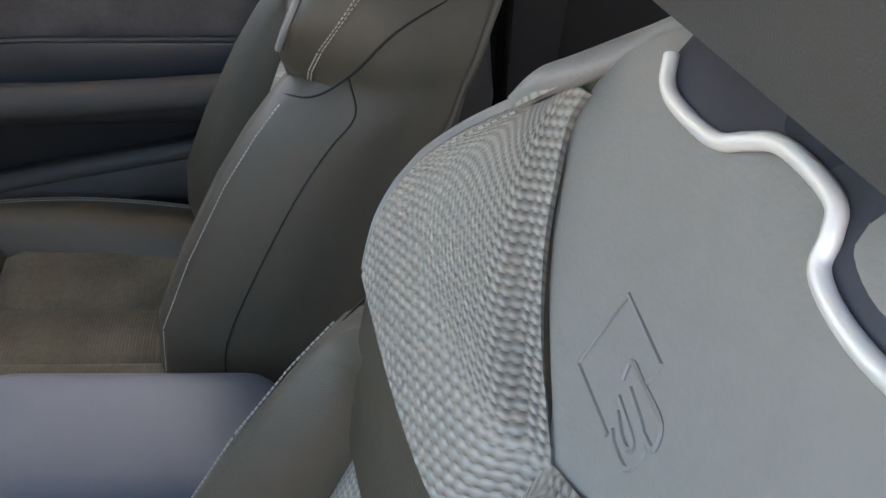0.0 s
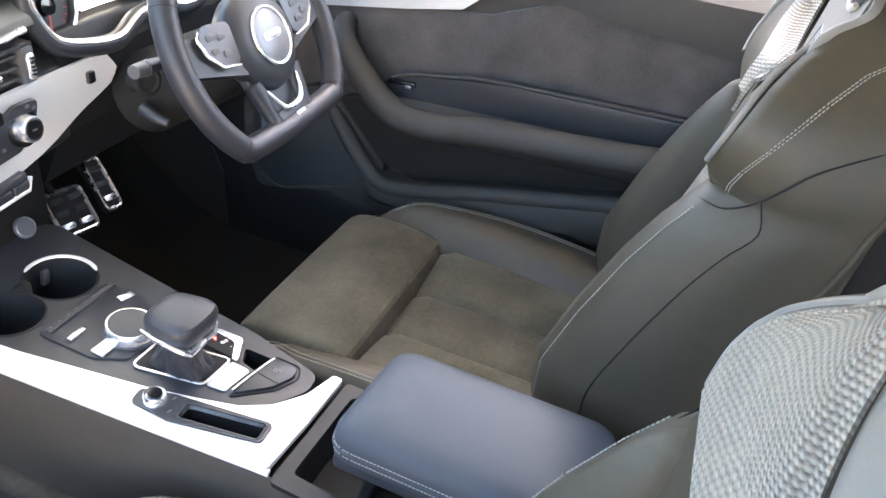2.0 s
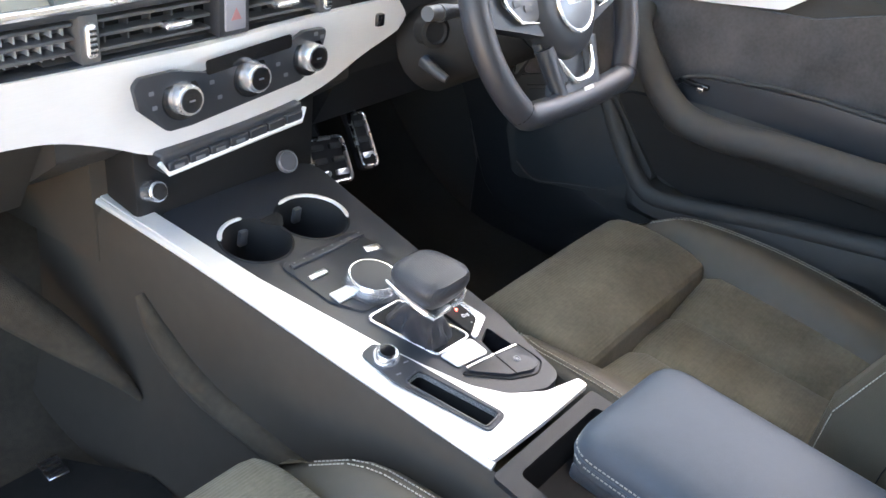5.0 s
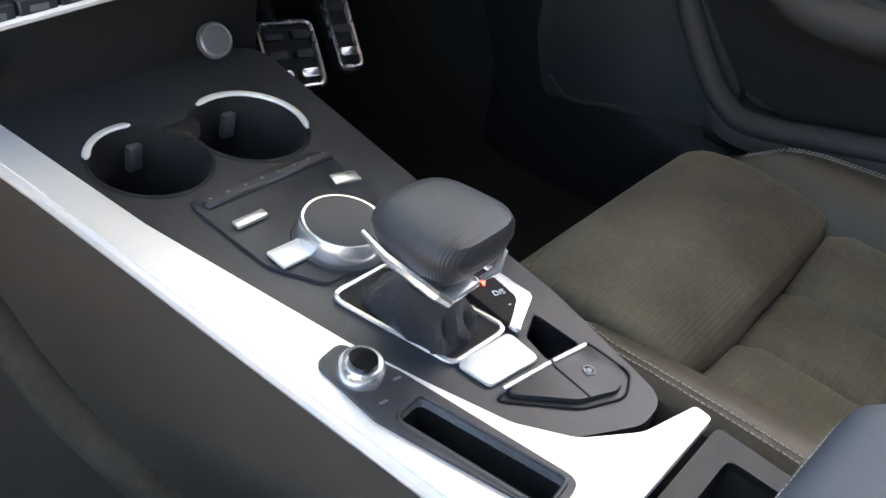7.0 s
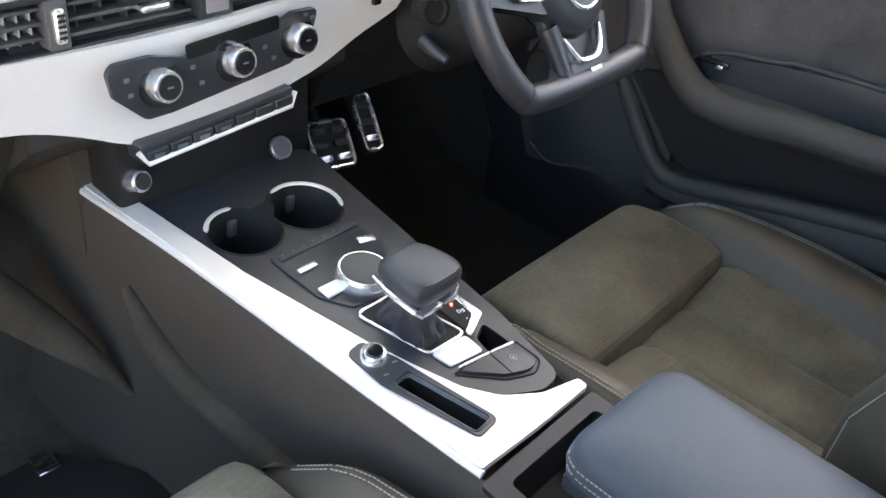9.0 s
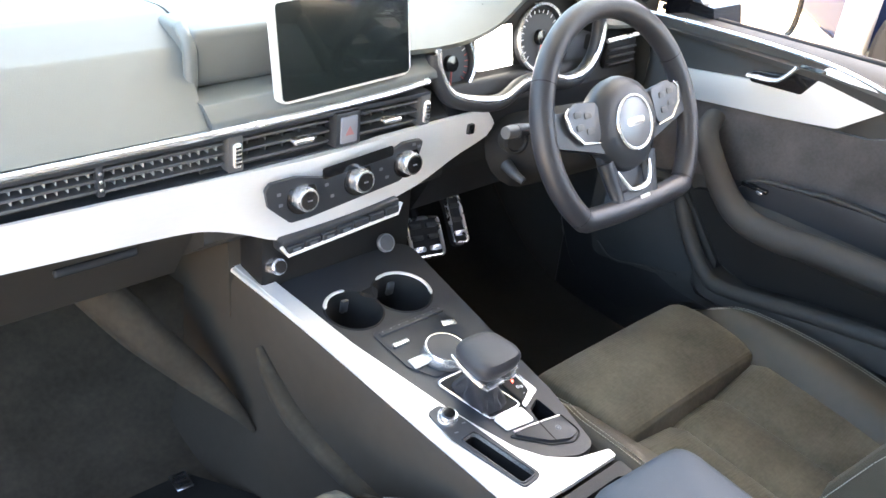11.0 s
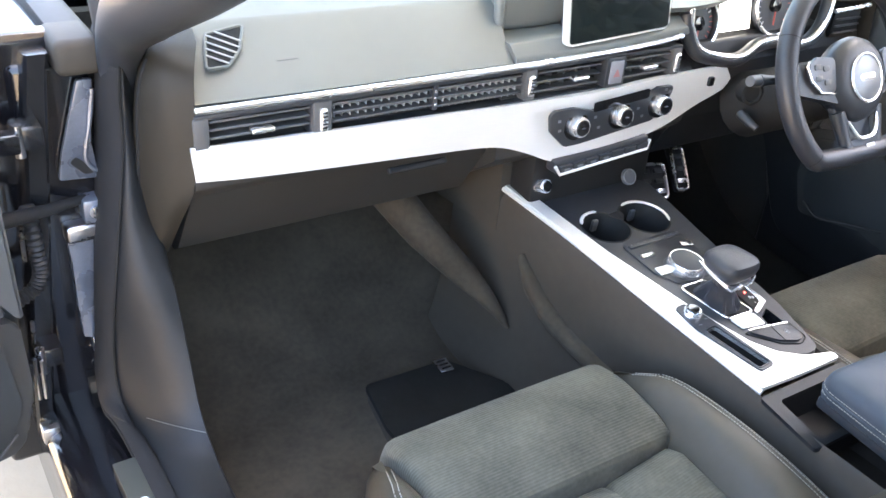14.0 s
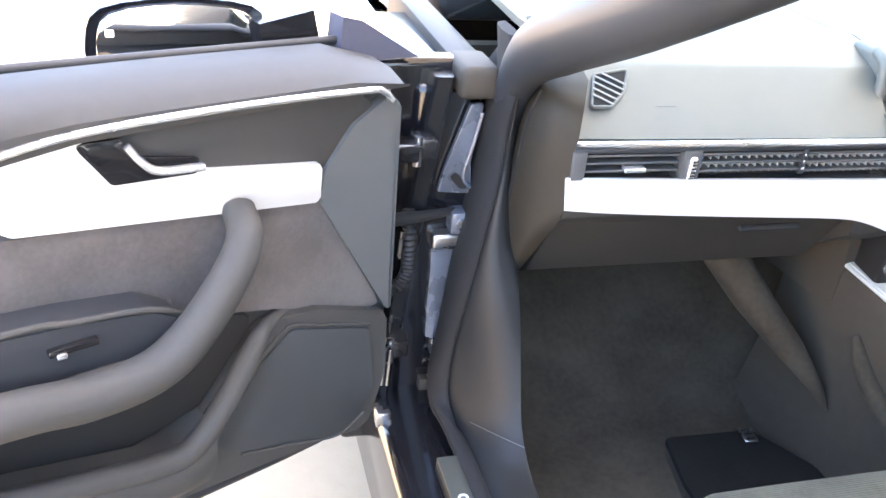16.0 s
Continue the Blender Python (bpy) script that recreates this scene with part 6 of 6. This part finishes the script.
part("adjust_lever", tube([(0.262, 0.47, 0.735), (0.258, 0.445, 0.728), (0.262, 0.43, 0.722)], [0.010, 0.008, 0.006], 10), SATIN, column)

for nm, x, y, z, w, h, lab in (("brake_pedal", 0.268, 0.645, 0.520, 0.078, 0.078, "brake pedal with steel frame and rubber studs"), ("accelerator_pedal", 0.352, 0.655, 0.528, 0.040, 0.096, "tall steel-faced accelerator pedal")):
    pd = thing(nm, (x, y + 0.05, z + 0.06), lab, "pedal")
    to = facing((x, y, z), (0, -0.80, 0.60)) @ Matrix.Rotation(radians(-8), 4, "Z")
    part("plate", prism(rect(w, h, 0.012, 4), 0.008, to, 0.002), DARK, pd)
    part("steel_frame", tube([to @ Vector((a, b, 0.010)) for a, b in rect(w - 0.008, h - 0.008, 0.010, 4)], 0.0035, 8, closed=True), STEEL, pd, "bright steel rim")
    for i in range(2 if w > 0.06 else 1):
        for j in range(3):
            part("stud", prism(rect(0.024, 0.009, 0.003), 0.005, to @ Matrix.Translation(((i - 0.5) * 0.036 if w > 0.06 else 0, (j - 1) * h * 0.27, 0.008)), 0.0015), STEEL if j == 0 else RUBBER, pd)
    part("arm", tube([(x, y + 0.02, z + 0.02), (x, y + 0.09, z + 0.12), (x, y + 0.12, z + 0.30)], 0.010, 8), DARK, pd)

# floor mat with a metal tag
mat = thing("floor_mat", (-0.40, 0.50, 0.236), "black folded floor mat with a small metal tag", "floor mat")
MATO = [(-0.395, 0.612), (-0.228, 0.606), (-0.165, 0.50), (-0.17, 0.16), (-0.42, 0.16), (-0.415, 0.50)]
part("mat_sheet", prism(rounded(MATO, 0.012, 3), 0.010, Matrix.Translation((0, 0, 0.262)), 0.004), MAT_RUBBER, mat)
part("mat_backing", prism(rounded([(x * 0.995, y - 0.006) for x, y in MATO], 0.012, 3), 0.03, Matrix.Translation((0, 0, 0.233))), CARPET, mat)
part("tag", block((-0.013, -0.018, 0), (0.013, 0.018, 0.003), 0.001, 1, Matrix.Translation((-0.243, 0.590, 0.274)) @ Matrix.Rotation(radians(-6), 4, "Z")), STEEL, mat, "small bright metal tag")
for i in range(3):
    part("tag_bar", block((-0.009, -0.002, 0), (0.009, 0.002, 0.0012), 0, 1, Matrix.Translation((-0.243, 0.580 + 0.010 * i, 0.2768))), DARK, mat)

# driver's mat, running up the toe board
mat2 = thing("floor_mat", (0.38, 0.50, 0.236), "black fitted floor mat in the driver footwell", "floor mat")
rug = []
for i in range(25):
    t = i / 24
    q = toe[min(len(toe) - 1, round(t * 22))]
    rug.append([(0.128, q.x - 0.006, q.y + 0.002), (0.133, q.x - 0.008, q.y + 0.010), (0.36, q.x - 0.009, q.y + 0.011), (0.722, q.x - 0.008, q.y + 0.010), (0.727, q.x - 0.006, q.y + 0.002)])
part("mat_sheet", loft(rug), MAT_RUBBER, mat2)

# ---- door mirrors ----


def door_mirror(at, normal, label, size=1.0):
    """A door mirror: shell, glass, foot. normal: the way the glass looks."""
    mirror = thing("door_mirror", Vector(at) - Vector((0, 0, 0.07)), label, "mirror", "door mirrors")
    to = facing(at, normal) @ Matrix.Scale(size, 4)
    out = [(-0.118, -0.030), (-0.09, -0.058), (-0.02, -0.068), (0.07, -0.062), (0.112, -0.040), (0.118, 0.02), (0.10, 0.056), (0.0, 0.066), (-0.10, 0.052), (-0.122, 0.01)]
    loops = []
    for z, k in ((0.012, 0.97), (0.014, 1.02), (0.0, 1.05), (-0.03, 1.02), (-0.06, 0.88), (-0.082, 0.60), (-0.09, 0.3)):
        loops.append([to @ Vector((p.x * k, p.y * k, z)) for p in spline([(x, y, 0) for x, y in out], 3, True)])
    part("shell", loft(loops), PAINT, mirror, "gloss black mirror shell")
    part("mirror_glass", prism([(p.x * 0.90, p.y * 0.88) for p in spline([(x, y, 0) for x, y in out], 3, True)], 0.003, to @ Matrix.Translation((0, 0, 0.0125)), 0.001), MIRROR, mirror, "clear mirror glass")
    part("lamp", prism(rect(0.012, 0.010, 0.002), 0.001, to @ Matrix.Translation((-0.092, 0.020, 0.0160))), WHITE, mirror)
    return mirror, to


m1, _ = door_mirror(open_door(0.172, -0.17, 0.950), (0.09, -0.98, 0.10), "black door mirror on the open passenger door", 0.84)
part("foot", loft([[open_door(s, w, z) for s, z in ((0.012, 0.940), (0.095, 0.938), (0.10, 0.985), (0.025, 0.995))] for w in (-0.105, -0.185)]), PAINT, m1)
m2, _ = door_mirror((0.902, 0.485, 0.908), (-0.45, -0.88, 0.04), "black door mirror outside the driver window")
part("foot", loft([[(x, y, z) for y, z in ((0.47, 0.885), (0.58, 0.885), (0.58, 0.925), (0.48, 0.92))] for x in (0.785, 0.88)]), PAINT, m2)
# quarter panes and frames in the corner of each door glass
for f, tri in ((open_door, ((0.008, 0.935), (0.002, 0.992), (-0.026, 0.985), (-0.120, 0.928))), (shut_door, ((-0.035, 0.93), (0.09, 0.93), (-0.02, 1.02), (-0.035, 1.02)))):
    ob = part("quarter_trim", loft([[f(s, w, z) for s, z in tri] for w in (-0.105, -0.075)]), CORNER_GLOSS)
    tagged(ob, "gloss black corner trim of the door glass, tinted with reflected sky", "trim", kind="structure")

# ---- forecourt around the car ----
CAR_PAINTS = {
    "silver": material("silver_car_paint", (0.55, 0.56, 0.58), 0.25, 0.5, coat=0.6, tone=0.04),
    "blue": material("dark_blue_car_paint", (0.015, 0.03, 0.09), 0.15, coat=0.8, tone=0.05),
    "white": material("white_car_paint", (0.78, 0.78, 0.78), 0.2, coat=0.7, tone=0.03),
    "red": material("red_car_paint", (0.42, 0.02, 0.02), 0.2, coat=0.7, tone=0.05),
}
CAR_GLASS = material("tinted_car_glass", (0.02, 0.025, 0.03), 0.05, coat=0.5, tone=0.05)
TYRE = material("tyre_rubber", (0.018, 0.018, 0.018), 0.8, tone=0.15)
LAMP_RED = material("red_tail_lamp", (0.45, 0.01, 0.01), 0.15, coat=0.6, tone=0.05)


def parked_car(paint, at, turn, label):
    """A saloon seen in passing: body, glasshouse, wheels with spokes, lamps."""
    car = thing("parked_car", (at[0], at[1], 0), label, "car", "parked cars")
    M = Matrix.Translation((at[0], at[1], 0)) @ Matrix.Rotation(radians(turn), 4, "Z")

    def mv(bm):
        bm.transform(M)
        return bm

    sec = []
    for y, w, zt, zb in ((-2.25, 0.70, 0.80, 0.40), (-2.15, 0.84, 0.93, 0.30), (-1.5, 0.91, 0.98, 0.24), (-0.6, 0.92, 0.96, 0.22), (0.5, 0.92, 0.95, 0.22), (1.0, 0.91, 0.90, 0.22), (1.9, 0.86, 0.78, 0.26), (2.2, 0.70, 0.66, 0.34)):
        sec.append([(x, y, z) for x, z in rounded([(-w, zb), (w, zb), (w * 1.01, zb + 0.3), (w * 0.93, zt), (-w * 0.93, zt), (-w * 1.01, zb + 0.3)], 0.08, 3)])
    part("body", mv(loft(sec)), paint, car)
    sec = []
    for y, w, zt in ((-1.75, 0.70, 0.99), (-1.0, 0.62, 1.36), (-0.2, 0.62, 1.42), (0.3, 0.62, 1.38), (1.05, 0.72, 0.96)):
        sec.append([(x, y, z) for x, z in rounded([(-0.82, 0.90), (0.82, 0.90), (w, zt), (-w, zt)], 0.05, 3)])
    part("glasshouse", mv(loft(sec)), CAR_GLASS, car)
    part("roof", mv(sheet(lambda u, v: (-0.58 + 1.16 * u, -1.02 + 1.35 * v, 1.375 + 0.06 * math.sin(math.pi * v) - 0.03 * (2 * u - 1) ** 2), 8, 8, 0.03)), paint, car)
    for x in (-0.90, 0.90):
        for y in (-1.38, 1.38):
            s = 1 if x > 0 else -1
            to = M @ facing((x - s * 0.10, y, 0.32), (s, 0, 0))
            wh = part("wheel", lathe([(0.20, 0.0), (0.30, 0.0), (0.325, 0.03), (0.325, 0.17), (0.30, 0.205), (0.235, 0.205), (0.225, 0.17)], to, 36, False), TYRE, car)
            part("rim", lathe([(0.232, 0.20), (0.222, 0.195), (0.218, 0.12)], to, 32, False), CHROME, wh)
            part("well", lathe([(0.225, 0.10), (0.001, 0.10)], to, 24), DARK, wh)
            for k in range(10):
                part("spoke", block((0.03, -0.014, 0.165), (0.224, 0.014, 0.185), 0.004, 1, to @ Matrix.Rotation(radians(36 * k), 4, "Z")), CHROME, wh)
            part("hub", lathe([(0.045, 0.16), (0.04, 0.192), (0.001, 0.194)], to, 20), CHROME, wh)
        part("tail_lamp", mv(block((min(x * 0.55, x * 0.92), -2.24, 0.72), (max(x * 0.55, x * 0.92), -2.08, 0.86), 0.03)), LAMP_RED, car)
        part("head_lamp", mv(block((min(x * 0.5, x * 0.88), 2.0, 0.58), (max(x * 0.5, x * 0.88), 2.16, 0.70), 0.03)), CHROME, car)
    return car


parked_car(CAR_PAINTS["blue"], (4.6, -0.4), 8, "dark blue parked car with bright alloy wheels")
parked_car(CAR_PAINTS["silver"], (4.4, 5.2), 12, "silver parked car on the forecourt")
parked_car(CAR_PAINTS["white"], (-1.6, 8.6), 170, "white parked car ahead on the forecourt")
parked_car(CAR_PAINTS["red"], (-4.6, 10.5), 200, "red parked car with its tail towards us")
parked_car(CAR_PAINTS["blue"], (-4.2, -5.5), 20, "dark blue parked car behind on the forecourt")

STUCCO = material("sunlit_render", (0.62, 0.52, 0.42), 0.9, grain=0.004, grain_scale=90, tone=0.12, tone_scale=1.2)
STEEL_WHITE = material("white_painted_steel", (0.75, 0.76, 0.78), 0.4, tone=0.05)
building = thing("showroom_building", (14, 3, 0), "white-framed glass showroom beside the forecourt", "building")
part("wall", block((13.0, -12, 3.2), (20, 18, 6.0), 0.05), STEEL_WHITE, building)
part("back_wall", block((15.5, -12, 0), (20, 18, 3.2), 0.02), STUCCO, building)
for i in range(9):
    y = -11.5 + 3.6 * i
    part("post", block((13.0, y, 0), (13.25, y + 0.25, 3.2), 0.02), STEEL_WHITE, building)
    if i < 8:
        w = part("window", block((13.10, y + 0.25, 0.1), (13.13, y + 3.6, 3.2), 0), CAR_GLASS, building)
        part("sill", block((13.02, y + 0.25, 0.0), (13.22, y + 3.6, 0.12), 0.01), STEEL_WHITE, w)
wall = thing("boundary_wall", (-16, 4, 0), "tan rendered boundary wall in sunlight", "wall")
part("wall", block((-16.2, -20, 0), (-15.9, 26, 2.6), 0.02), STUCCO, wall)
part("coping", block((-16.25, -20, 2.6), (-15.85, 26, 2.7), 0.02), STEEL_WHITE, wall)

# unseen deck added over the car to block the sun, on slim white posts
canopy = thing("shade_canopy", (3.4, -1.4, 0), "unseen flat deck added to shade the car, on slim white posts", "canopy")
part("deck", block((-0.62, -4.4, 3.00), (2.20, 1.30, 3.14), 0.02), STEEL_WHITE, canopy)
for y in (-4.1, -1.4, 1.24):
    part("post", block((3.34, y - 0.06, 0), (3.46, y + 0.06, 3.0), 0.01), STEEL_WHITE, canopy)
    part("base_plate", block((3.28, y - 0.12, 0), (3.52, y + 0.12, 0.02), 0.004), STEEL, canopy)
    part("beam", block((0.1, y - 0.05, 2.86), (3.46, y + 0.05, 3.0), 0.008), STEEL_WHITE, canopy)
